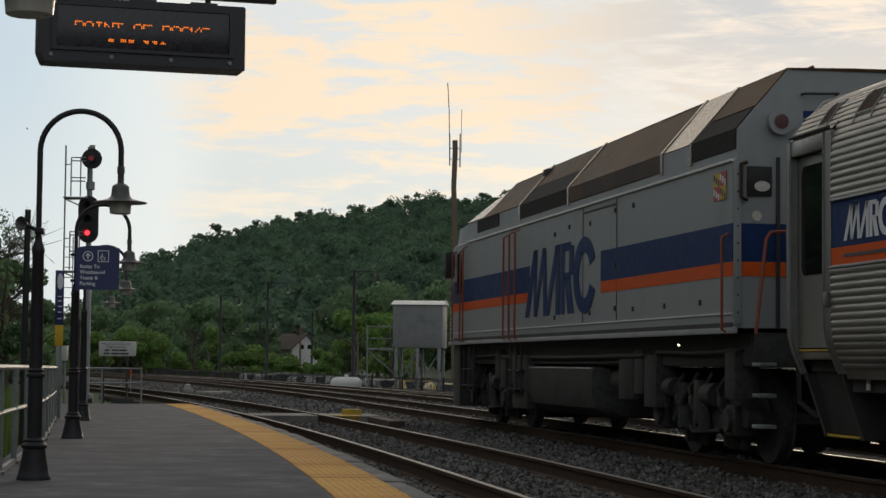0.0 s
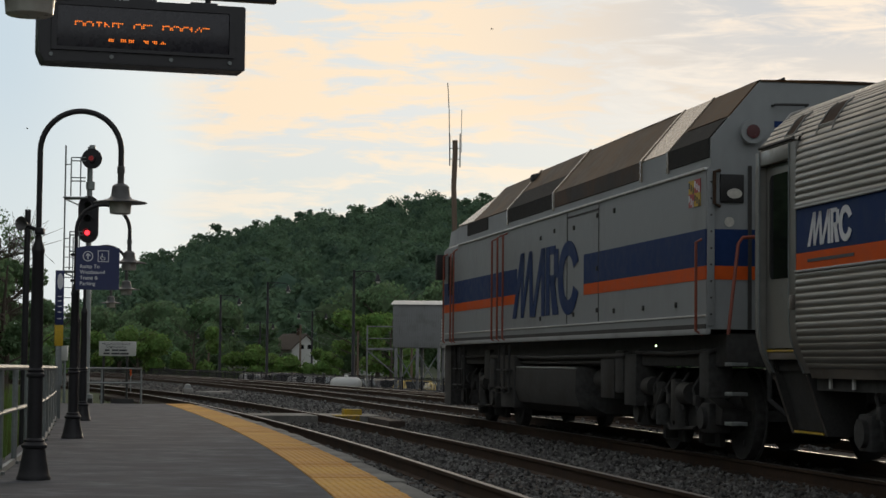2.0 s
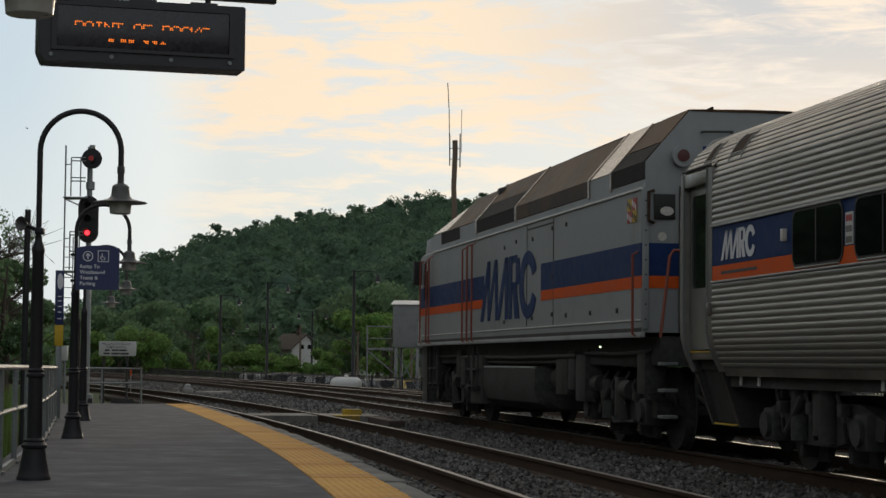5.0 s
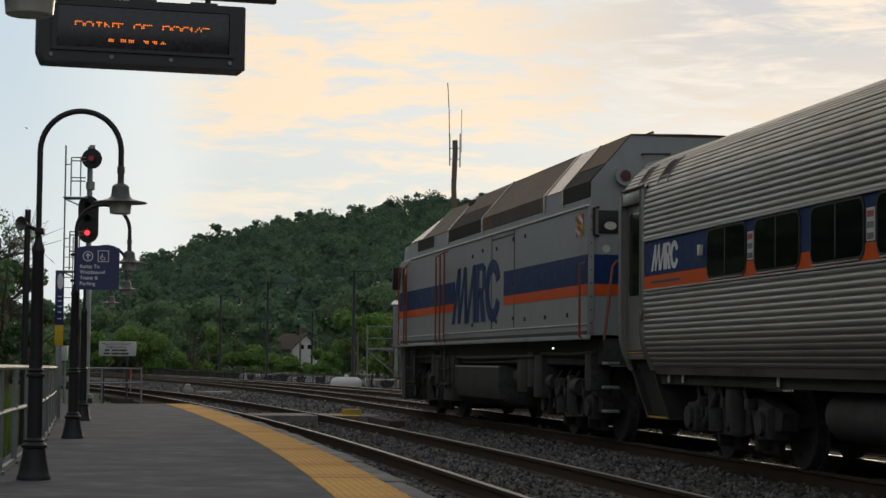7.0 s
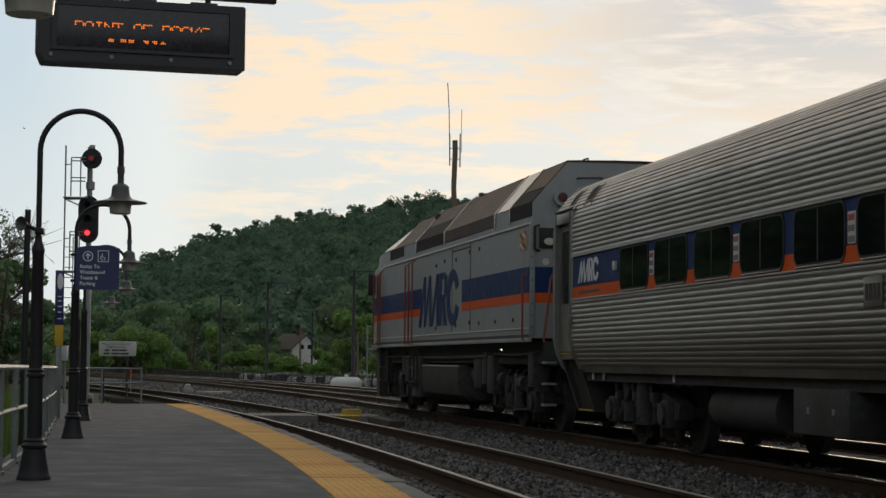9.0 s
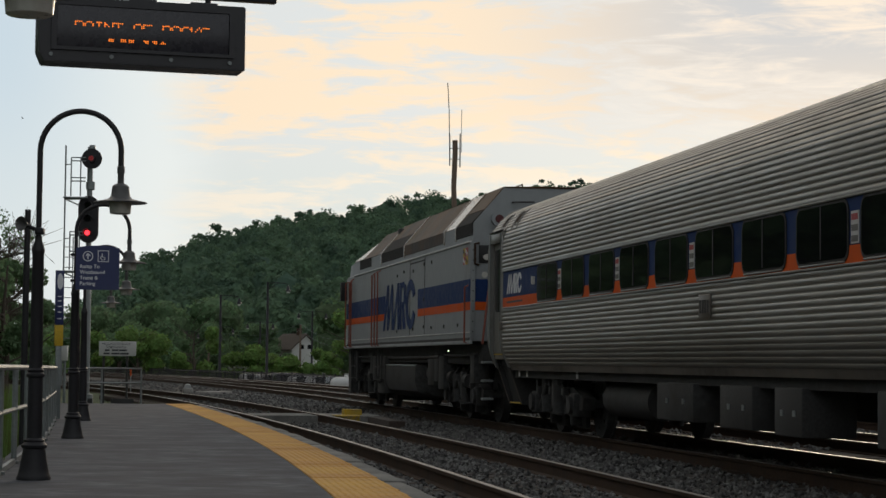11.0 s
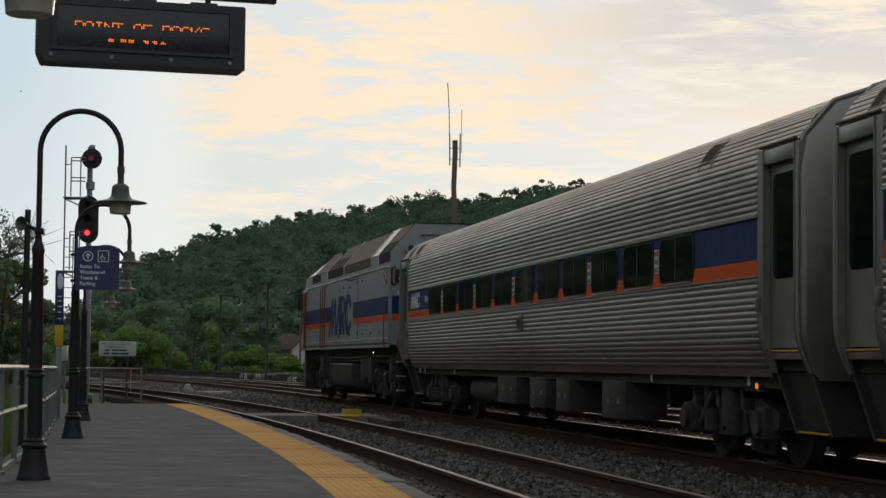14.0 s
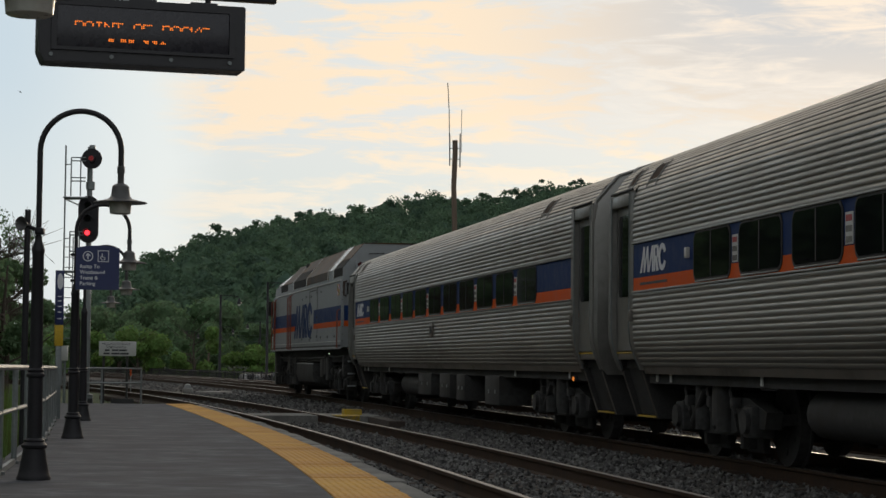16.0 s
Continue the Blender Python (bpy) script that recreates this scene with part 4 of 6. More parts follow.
def locomotive():
    t = thing("locomotive", "grey diesel passenger locomotive with blue and orange stripes, rolling away", "locomotive", group="the passenger train")
    # cab front to the left of the plan's +x; heights above rail
    sec = []
    for x, hw, pts in (
        (-8.53, 1.55, ((1.50, 3.24), (1.50, 3.54), (0.94, 4.19), (0.2, 4.205))),
        (-3.0, 1.55, ((1.50, 3.24), (1.50, 3.54), (0.94, 4.19), (0.2, 4.205))),
        (4.6, 1.55, ((1.50, 3.24), (1.50, 3.54), (0.94, 4.15), (0.2, 4.165))),
        (6.9, 1.55, ((1.50, 3.24), (1.50, 3.54), (1.0, 3.96), (0.2, 4.01))),
        (7.9, 1.55, ((1.49, 3.24), (1.46, 3.52), (1.0, 3.80), (0.2, 3.86))),
        (8.4, 1.50, ((1.42, 3.20), (1.38, 3.46), (0.95, 3.66), (0.2, 3.72))),
        (9.3, 1.34, ((1.27, 2.92), (1.23, 3.02), (0.86, 3.12), (0.2, 3.16))),
        (10.0, 1.24, ((1.19, 2.48), (1.15, 2.56), (0.8, 2.62), (0.2, 2.65))),
        (10.55, 1.14, ((1.08, 2.12), (1.05, 2.20), (0.75, 2.25), (0.2, 2.28))),
        (10.75, 1.06, ((1.0, 1.74), (0.97, 1.78), (0.7, 1.82), (0.2, 1.84))),
    ):
        half = [(hw, 1.46)] + [(hw, min(3.2, pts[0][1] - 0.03))] + list(pts)
        sec.append([Vector((x, y, z)) for y, z in half] + [Vector((x, -y, z)) for y, z in half[::-1]])
    bm = bmesh.new()
    loft(bm, sec)
    body = part("body", bm, "grey_paint", t, "light grey painted car body")
    for s in (1, -1):
        for name, z0, z1, mat in (("blue_stripe", 2.15, 2.55, "blue"), ("orange_stripe", 2.0, 2.148, "orange")):
            bm = bmesh.new()
            box(bm, -8.53, -2.98, s * 1.553 - 0.003, s * 1.553 + 0.003, z0, z1)
            part(name, bm, mat, body)
            bm = bmesh.new()
            box(bm, 1.42, 7.9, s * 1.553 - 0.003, s * 1.553 + 0.003, z0, z1)
            slab(bm, [(7.9, s * 1.552, z0), (7.9, s * 1.552, z1), (8.4, s * 1.503, z1), (9.3, s * 1.343, z1), (10.0, s * 1.243, z1), (10.0, s * 1.243, z0), (9.3, s * 1.343, z0), (8.4, s * 1.503, z0)], (0, s * 0.006, 0))
            part(name, bm, mat, body)
        # projecting gutter above the side, and the belt at its foot
        bm = bmesh.new()
        box(bm, -8.53, 6.6, s * 1.555 - 0.02, s * 1.555 + 0.02, 3.195, 3.225, 0.006)
        part("gutter", bm, "white", body, "pale gutter strip")
        bm = bmesh.new()
        box(bm, -8.53, 7.9, s * 1.556 - 0.010, s * 1.556 + 0.010, 1.600, 1.618, 0.004)
        part("belt_rail", bm, "white", body, "thin pale belt line")
        bm = bmesh.new()
        box(bm, -8.53, 7.9, s * 1.553 - 0.006, s * 1.553 + 0.006, 1.465, 1.515)
        part("skirt_gap", bm, "under_grey", body)
        # screens and panels along the hood
        for x0, x1, mat, top in ((4.06, 5.94, "grille", 0.0), (-0.8, 2.34, "grille", 0.45), (-5.68, -1.0, "roof_paint", 1.0), (-8.49, -6.9, "grille", 0.36)):
            bm = bmesh.new()
            low = [(1.512, 3.34), (1.512, 3.55)]
            up = (1.512 + (0.95 - 1.512) * top, 3.55 + (4.19 - 3.55) * top)
            ring = low + ([up] if top else [])
            slab(bm, [(x0, s * y, z) for y, z in ring] + [(x0, s * (y - 0.05), z - 0.03) for y, z in ring[::-1]], (x1 - x0, 0, 0))
            part("side_screen", bm, mat, body, "dark grille screen" if mat == "grille" else "dull dark radiator panel")
        for x0, x1 in ((2.45, 5.3), (-0.8, 2.34), (-5.68, -0.9), (-8.5, -6.95)):
            bm = bmesh.new()
            z1 = 4.17 if x1 < 4 else 4.10
            a = 0.0 if x0 in (2.45,) else (0.45 if x0 == -0.8 else 0.38 if x0 < -8 else 0.99)
            y0_, z0_ = 1.50 + (0.945 - 1.50) * a, 3.555 + (4.195 - 3.555) * a
            slab(bm, [(x0, s * (y0_ + 0.006), z0_), (x0, s * 0.95, 4.198 if x1 < 4 else 4.165), (x0, s * 0.93, 4.15), (x0, s * (y0_ - 0.03), z0_ - 0.04)], (x1 - x0, 0, 0))
            part("hood_panel", bm, "roof_paint", body, "sooty sloping hood panel tinted like the warm sky")
        for x in (-6.88, -5.7, -0.9, 2.4):
            bm = bmesh.new()
            slab(bm, [(x - 0.04, s * 1.518, 3.30), (x - 0.04, s * 1.518, 3.56), (x - 0.04, s * 0.955, 4.215), (x - 0.04, s * 0.92, 4.18), (x - 0.04, s * 1.47, 3.52), (x - 0.04, s * 1.47, 3.30)], (0.08, 0, 0))
            part("hood_rib", bm, "gloss_grey", body, "shiny hood rib in the pale glint colour")
        bm = bmesh.new()
        slab(bm, [(-6.86, s * 1.508, 3.55), (-6.86, s * 0.958, 4.20), (-6.86, s * 0.93, 4.16), (-6.86, s * 1.48, 3.52)], (1.14, 0, 0))
        part("hood_panel", bm, "gloss_grey", body, "shiny light hood panel")
        bm = bmesh.new()
        slab(bm, [(5.35, s * 1.506, 3.555), (6.85, s * 1.506, 3.555), (6.85, s * 1.006, 3.965), (5.35, s * 0.962, 4.09)], (0, s * 0.004, 0.012))
        part("hood_panel", bm, "gloss_grey", body, "shiny light hood panel")
        # pipes and gear along the frame
        for x0, x1, y, z, r in ((-4.6, 4.4, 1.38, 1.18, 0.03), (-4.2, 3.9, 1.33, 1.10, 0.022), (-8.2, -4.9, 1.36, 1.22, 0.025), (4.8, 7.6, 1.36, 1.2, 0.025)):
            bm = bmesh.new()
            pipe(bm, [(x0, s * (y - 0.2), z + 0.1), (x0 + 0.1, s * y, z), ((x0 + x1) / 2, s * y, z - 0.02), (x1 - 0.1, s * y, z), (x1, s * (y - 0.2), z + 0.1)], r, 8)
            part("frame_pipe", bm, "under_grey", t)
        for x, w, z0, z1 in ((-4.75, 0.28, 0.55, 1.2), (-4.2, 0.2, 0.7, 1.25), (-3.6, 0.35, 0.62, 1.15), (4.25, 0.2, 0.66, 1.2), (4.7, 0.22, 0.8, 1.3), (7.2, 0.16, 0.6, 1.3), (-7.9, 0.18, 0.7, 1.25), (3.5, 0.25, 0.75, 1.25)):
            bm = bmesh.new()
            box(bm, x - w, x + w, s * 1.24 - 0.14, s * 1.24 + 0.14, z0, z1, 0.02)
            part("frame_box", bm, "under", t)
        for x in (6.2, 6.75, 2.2, 2.65):
            bm = bmesh.new()
            pipe(bm, [(x, s * 1.5, 1.36), (x, s * 1.5, 0.62), (x + 0.4, s * 1.5, 0.58), (x + 0.4, s * 1.5, 1.36)], 0.018, 6)
            for z in (0.66, 0.95):
                box(bm, x, x + 0.4, s * 1.5 - 0.1, s * 1.5 + 0.04, z, z + 0.025)
            part("cab_step", bm, "under_grey", t)
        # grouped doors, latches and seams on the side
        for x0, x1 in ((-3.8, -1.98),):
            bm = bmesh.new()
            box(bm, x0, x0 + 0.02, s * 1.553 - 0.004, s * 1.553 + 0.004, 1.63, 3.18)
            box(bm, x1 - 0.02, x1, s * 1.553 - 0.004, s * 1.553 + 0.004, 1.63, 3.18)
            box(bm, x0, x1, s * 1.553 - 0.005, s * 1.553 + 0.005, 3.10, 3.125)
            part("door_seam", bm, "under_grey", body)
        for x, z in ((-3.72, 3.0), (-3.72, 2.3), (-3.72, 1.75), (-2.4, 2.92), (-2.4, 1.72), (-4.6, 3.0), (-4.6, 1.72), (-0.3, 2.9), (-0.3, 1.7), (-1.2, 2.95), (-7.4, 1.72), (-6.0, 1.72)):
            bm = bmesh.new()
            box(bm, x - 0.03, x + 0.03, s * 1.556 - 0.012, s * 1.556 + 0.012, z, z + 0.06, 0.004)
            part("latch", bm, "under_grey", body)
        # ladders and grab irons
        for x, z0, z1 in ((3.1, 1.42, 3.12), (2.65, 1.42, 3.15), (2.2, 1.42, 3.16), (7.75, 1.42, 3.1), (7.0, 1.42, 3.1), (6.7, 1.42, 3.14), (-8.38, 1.40, 2.45)):
            bm = bmesh.new()
            y = s * 1.62
            pipe(bm, [(x, s * 1.54, z0), (x, y, z0 + 0.04), (x, y, z1 - 0.04), (x, s * 1.54, z1)], 0.017, 8)
            part("grab_iron", bm, "rail_orange", t, "orange-red grab iron")
        # cab door and mirror
        bm = bmesh.new()
        box(bm, 7.08, 7.6, s * 1.548 - 0.008, s * 1.548 + 0.008, 2.3, 3.05, 0.02)
        part("cab_window", bm, "glass", body, "dark cab door window")
        bm = bmesh.new()
        box(bm, 7.9, 8.1, s * 1.66 - 0.10, s * 1.66 + 0.06, 2.62, 3.10, 0.02)
        part("mirror", bm, "rubber", t, "black mirror box")
        for k in range(7):
            bm = bmesh.new()
            box(bm, 8.15, 8.55, s * 1.52 - 0.05, s * 1.52 + 0.0, 1.50 + 0.06 * k, 1.53 + 0.06 * k, 0.004)
            part("louvre", bm, "white", body, "pale louvre slat")
        # checkered state flag panel: plain quarters
        for i, j, mat in ((0, 1, "yellow"), (1, 1, "flag_red"), (0, 0, "flag_red"), (1, 0, "yellow")):
            bm = bmesh.new()
            x0, z0 = -7.89 - 0.22 * i, 2.82 + 0.15 * j
            box(bm, x0 - 0.22, x0, s * 1.556 - 0.003, s * 1.556 + 0.003, z0, z0 + 0.148)
            q = part("flag_quarter", bm, mat, body, "small painted flag quarter")
            for k in range(3):
                bm = bmesh.new()
                box(bm, x0 - 0.20 + 0.075 * k, x0 - 0.165 + 0.075 * k, s * 1.560 - 0.003, s * 1.560 + 0.003, z0 + 0.03 * k, z0 + 0.07 + 0.03 * k)
                part("flag_check", bm, "print_white" if mat == "flag_red" else "print_dark", q)
        # frame sill and battery boxes
        bm = bmesh.new()
        box(bm, -8.6, 8.3, s * 1.55 - 0.03, s * 1.55 + 0.03, 1.40, 1.462, 0.006)
        slab(bm, [(8.3, s * 1.54, 1.40), (10.6, s * 1.16, 1.40), (10.6, s * 1.16, 1.462), (8.3, s * 1.54, 1.462)], (0, s * 0.03, 0))
        part("sill", bm, "shed", t, "pale grey frame sill")
        for k in range(3):
            bm = bmesh.new()
            box(bm, -8.82, -8.56, s * 1.24 - 0.07, s * 1.24 + 0.11, 0.42 + 0.32 * k, 0.46 + 0.32 * k, 0.006)
            part("step", bm, "galv", t, "worn metal step")
        bm = bmesh.new()
        pipe(bm, [(-8.72, s * 1.36, 1.40), (-8.72, s * 1.25, 2.38), (-8.72, s * 1.20, 2.45), (-8.72, s * 0.88, 2.47), (-8.55, s * 0.86, 2.47), (-8.55, s * 0.86, 1.45)], 0.02, 8)
        part("end_handrail", bm, "rail_orange", t, "orange-red bent handrail")
    # rear end
    for z0, z1, mat, name in ((2.15, 2.55, "blue", "blue_stripe"), (2.0, 2.148, "orange", "orange_stripe")):
        bm = bmesh.new()
        box(bm, -8.537, -8.531, -1.553, 1.553, z0, z1)
        part(name, bm, mat, body)
    for s in (1, -1):
        bm = bmesh.new()
        rod(bm, (-8.53, s * 1.05, 3.62), (-8.62, s * 1.05, 3.62), 0.135, 24)
        r = part("marker_housing", bm, "grey_paint", body)
        bm = bmesh.new()
        rod(bm, (-8.62, s * 1.05, 3.62), (-8.635, s * 1.05, 3.62), 0.075, 24)
        part("marker_lens", bm, "red_lens", r, "unlit dark red marker lens")
        bm = bmesh.new()
        box(bm, -8.56, -8.531, s * 1.265 - 0.135, s * 1.265 + 0.135, 2.84, 3.15, 0.012)
        w = part("end_window", bm, "rubber", body, "small dark square end window")
        bm = bmesh.new()
        slab(bm, [(-8.56, s * 1.24 + 0.085 * math.cos(q), 2.94 + 0.055 * math.sin(q)) for q in np.linspace(0, 6.28, 21)[:-1]], (-0.006, 0, 0))
        part("reflector", bm, "lamp_glass", w, "pale oval reflector")
        bm = bmesh.new()
        rod(bm, (-8.531, s * 1.29, 2.63), (-8.537, s * 1.29, 2.63), 0.055, 16)
        part("badge", bm, "lamp_glass", body, "round pale badge")
        bm = bmesh.new()
        box(bm, -8.55, -8.531, s * 1.06 - 0.02, s * 1.06 + 0.02, 1.46, 3.25)
        part("door_seam", bm, "under_grey", body)
        bm = bmesh.new()
        pipe(bm, [(-8.53, s * 1.40, 2.80), (-8.6, s * 1.48, 2.82), (-8.6, s * 1.48, 3.17), (-8.53, s * 1.40, 3.19)], 0.02, 8)
        part("door_handle", bm, "rail_side", body, "brown bent handle")
        bm = bmesh.new()
        box(bm, -8.565, -8.531, s * 1.50 - 0.035, s * 1.50 + 0.045, 1.50, 3.20, 0.006)
        post = part("corner_strip", bm, "grey_paint", body, "grey bolted corner strip")
        for k in range(9):
            bm = bmesh.new()
            rod(bm, (-8.565, s * 1.505, 1.62 + 0.18 * k), (-8.573, s * 1.505, 1.62 + 0.18 * k), 0.012, 6)
            part("bolt", bm, "under_grey", post)
        bm = bmesh.new()
        pipe(bm, [(-8.53, s * 0.80, 3.92), (-8.62, s * 0.80, 3.92), (-8.62, s * 0.42, 3.93), (-8.53, s * 0.42, 3.93)], 0.014, 6)
        part("grab_iron", bm, "under_grey", t)
        for z in (3.68, 3.58):
            bm = bmesh.new()
            box(bm, -8.537, -8.531, s * 0.62 - 0.18, s * 0.62 - 0.02, z, z + 0.07)
            box(bm, -8.537, -8.531, s * 0.62 + 0.04, s * 0.62 + 0.16, z, z + 0.07)
            part("printed_bar", bm, "blue", body)
    bm = bmesh.new()
    box(bm, -8.55, -8.531, -0.42, 0.42, 1.5, 3.35, 0.02)
    part("end_door", bm, "grey_paint", body)
    # roof: cap, exhausts, lifting lugs and rails
    bm = bmesh.new()
    loft(bm, [[Vector((x, y, z + dz)) for y, z in ((0.955, 4.200), (0.2, 4.217), (-0.2, 4.217), (-0.955, 4.200), (-0.92, 4.182), (0.92, 4.182))] for x, dz in ((-8.545, 0.0), (-3, 0.0), (4.5, -0.04))])
    rf = part("roof", bm, "roof_paint", t, "soot-stained roof cap tinted like the warm sky")
    for x, y, l in ((-7.4, 0.5, 0.4), (-6.0, 0.5, 0.4), (-4.5, 0.8, 0.06), (-6.6, 0.85, 0.06), (-2.9, 0.85, 0.06), (0.3, 0.85, 0.06), (3.0, 0.85, 0.06)):
        bm = bmesh.new()
        box(bm, x - l, x + l, y - 0.05, y + 0.05, 4.13, 4.245 if y < 0.7 else 4.222, 0.015)
        part("lifting_lug", bm, "under", rf)
    bm = bmesh.new()
    pipe(bm, [(-8.2, 0.55, 4.19), (-8.2, 0.55, 4.275), (-7.2, 0.55, 4.275), (-7.2, 0.55, 4.19)], 0.013, 6)
    part("roof_rail", bm, "under_grey", rf)
    bm = bmesh.new()
    box(bm, 2.25, 2.5, 1.0, 1.12, 4.0, 4.14, 0.03)
    part("horn", bm, "under", rf)
    # windscreen
    bm = bmesh.new()
    slab(bm, [(8.5, 1.05, 3.62), (9.22, 0.98, 3.16), (9.22, -0.98, 3.16), (8.5, -1.05, 3.62)], (0.03, 0, 0.05))
    part("windscreen", bm, "glass", body, "dark windscreen")
    # front pilot, tank, underframe
    bm = bmesh.new()
    loft(bm, [[Vector((x, y, z)) for y, z in ((hw, 0.28), (hw, 1.40), (-hw, 1.40), (-hw, 0.28))] for x, hw in ((8.0, 1.42), (8.6, 1.40), (10.0, 1.18), (10.6, 1.08))])
    part("pilot", bm, "under", t, "black pilot")
    bm = bmesh.new()
    box(bm, -8.5, 8.2, -1.3, 1.3, 1.05, 1.42, 0.03)
    part("underframe", bm, "under", t)
    bm = bmesh.new()
    ring = [(1.44, 0.98), (1.40, 1.03), (-1.40, 1.03), (-1.44, 0.98), (-1.45, 0.66), (-1.38, 0.47), (-1.15, 0.34), (1.15, 0.34), (1.38, 0.47), (1.45, 0.66)]
    loft(bm, [[Vector((x, y * f, 0.7 + (z - 0.7) * f)) for y, z in ring] for x, f in ((-2.2, 0.9), (-2.1, 1.0), (1.95, 1.0), (2.0, 0.97))])
    tank = part("fuel_tank", bm, "under", t, "black fuel tank")
    for s in (1, -1):
        # thin pale bead stands for the highlight along the tank's top edge
        bm = bmesh.new()
        rod(bm, (-2.05, s * 1.432, 1.008), (1.93, s * 1.432, 1.008), 0.014, 8)
        part("edge_bead", bm, "galv", tank, "pale bead drawn as the tank edge's highlight")
        bm = bmesh.new()
        rod(bm, (-4.0, s * 1.12, 0.86), (-2.4, s * 1.12, 0.86), 0.15, 18)
        part("air_reservoir", bm, "under", t, "dark air reservoir")
    bm = bmesh.new()
    box(bm, 2.05, 3.1, 1.05, 1.45, 0.36, 1.2, 0.02)
    part("battery_box", bm, "under_grey", t)
    bm = bmesh.new()
    rod(bm, (-8.62, 0, 0.85), (-9.5, 0, 0.85), 0.12, 12)
    box(bm, -9.65, -9.3, -0.16, 0.16, 0.68, 1.02, 0.03)
    part("coupler", bm, "under", t)
    bm = bmesh.new()
    pipe(bm, [(-8.7, 0.9, 1.15), (-8.75, 0.9, 0.7), (-9.0, 0.8, 0.55), (-9.4, 0.6, 0.62)], 0.03, 8)
    part("hose", bm, "rubber", t)
    bm = bmesh.new()
    rod(bm, (-6.72, 1.585, 1.29), (-6.72, 1.605, 1.29), 0.010, 12)
    part("sill_light", bm, "green_lit", t, "small lit pale green sill light")
    for x in (-6.1, 6.1):
        truck(t, x, 2.75, True)
        for e in (-1, 1):
            wheelset(t, x + e * 1.375, 0.51)
    logo(t, 1.70, 1.77, 1.0, 0.0, 4.39, "blue", 1.5575, "large slanted dark blue emblem")
    return t


FLUTE = 0.065


def fluted(bm, x0, x1, profile, depth=0.012):
    """A corrugated sheet: profile of (y, z) with half-round ridges along x."""
    pts = [Vector((0, y, z)) for y, z in profile]
    d = [0.0]
    for a, b in zip(pts, pts[1:]):
        d.append(d[-1] + (b - a).length)
    n = max(1, round(d[-1] / FLUTE))
    fine = []
    shape = ((0.0, 0.0), (0.1, 0.0), (0.15, 0.62), (0.28, 1.0), (0.72, 1.0), (0.85, 0.62), (0.9, 0.0))
    k = 0
    for i in range(n):
        for f, h in shape:
            s = d[-1] * (i + f) / n
            while k < len(d) - 2 and d[k + 1] < s:
                k += 1
            q = (s - d[k]) / (d[k + 1] - d[k])
            p = pts[k].lerp(pts[k + 1], q)
            tan = (pts[k + 1] - pts[k]).normalized()
            fine.append(p + Vector((0, tan.z, -tan.y)) * h * depth)
    fine.append(pts[-1])
    xs = [x0 + (x1 - x0) * j / 4 for j in range(5)]
    rows = [[bm.verts.new((x, p.y, p.z)) for p in fine] for x in xs]
    for a, b in zip(rows, rows[1:]):
        for j in range(len(fine) - 1):
            bm.faces.new((a[j], a[j + 1], b[j + 1], b[j]))
    return bm


SIDE = [(1.43, 1.04), (1.49, 1.16), (1.535, 1.29), (1.556, 1.42), (1.56, 1.55), (1.56, 1.95)]
UPPER = [(1.56, 2.55), (1.56, 2.95), (1.545, 3.12), (1.49, 3.28), (1.38, 3.44), (1.20, 3.58), (0.93, 3.70), (0.6, 3.785), (0.3, 3.825), (0.0, 3.84)]


def rounded(x0, x1, z0, z1, r, y, n=5):
    out = []
    for cx, cz, a0 in ((x1 - r, z1 - r, 0), (x0 + r, z1 - r, 90), (x0 + r, z0 + r, 180), (x1 - r, z0 + r, 270)):
        for k in range(n + 1):
            a = radians(a0 + 90 * k / n)
            out.append((cx + r * math.cos(a), y, cz + r * math.sin(a)))
    return out


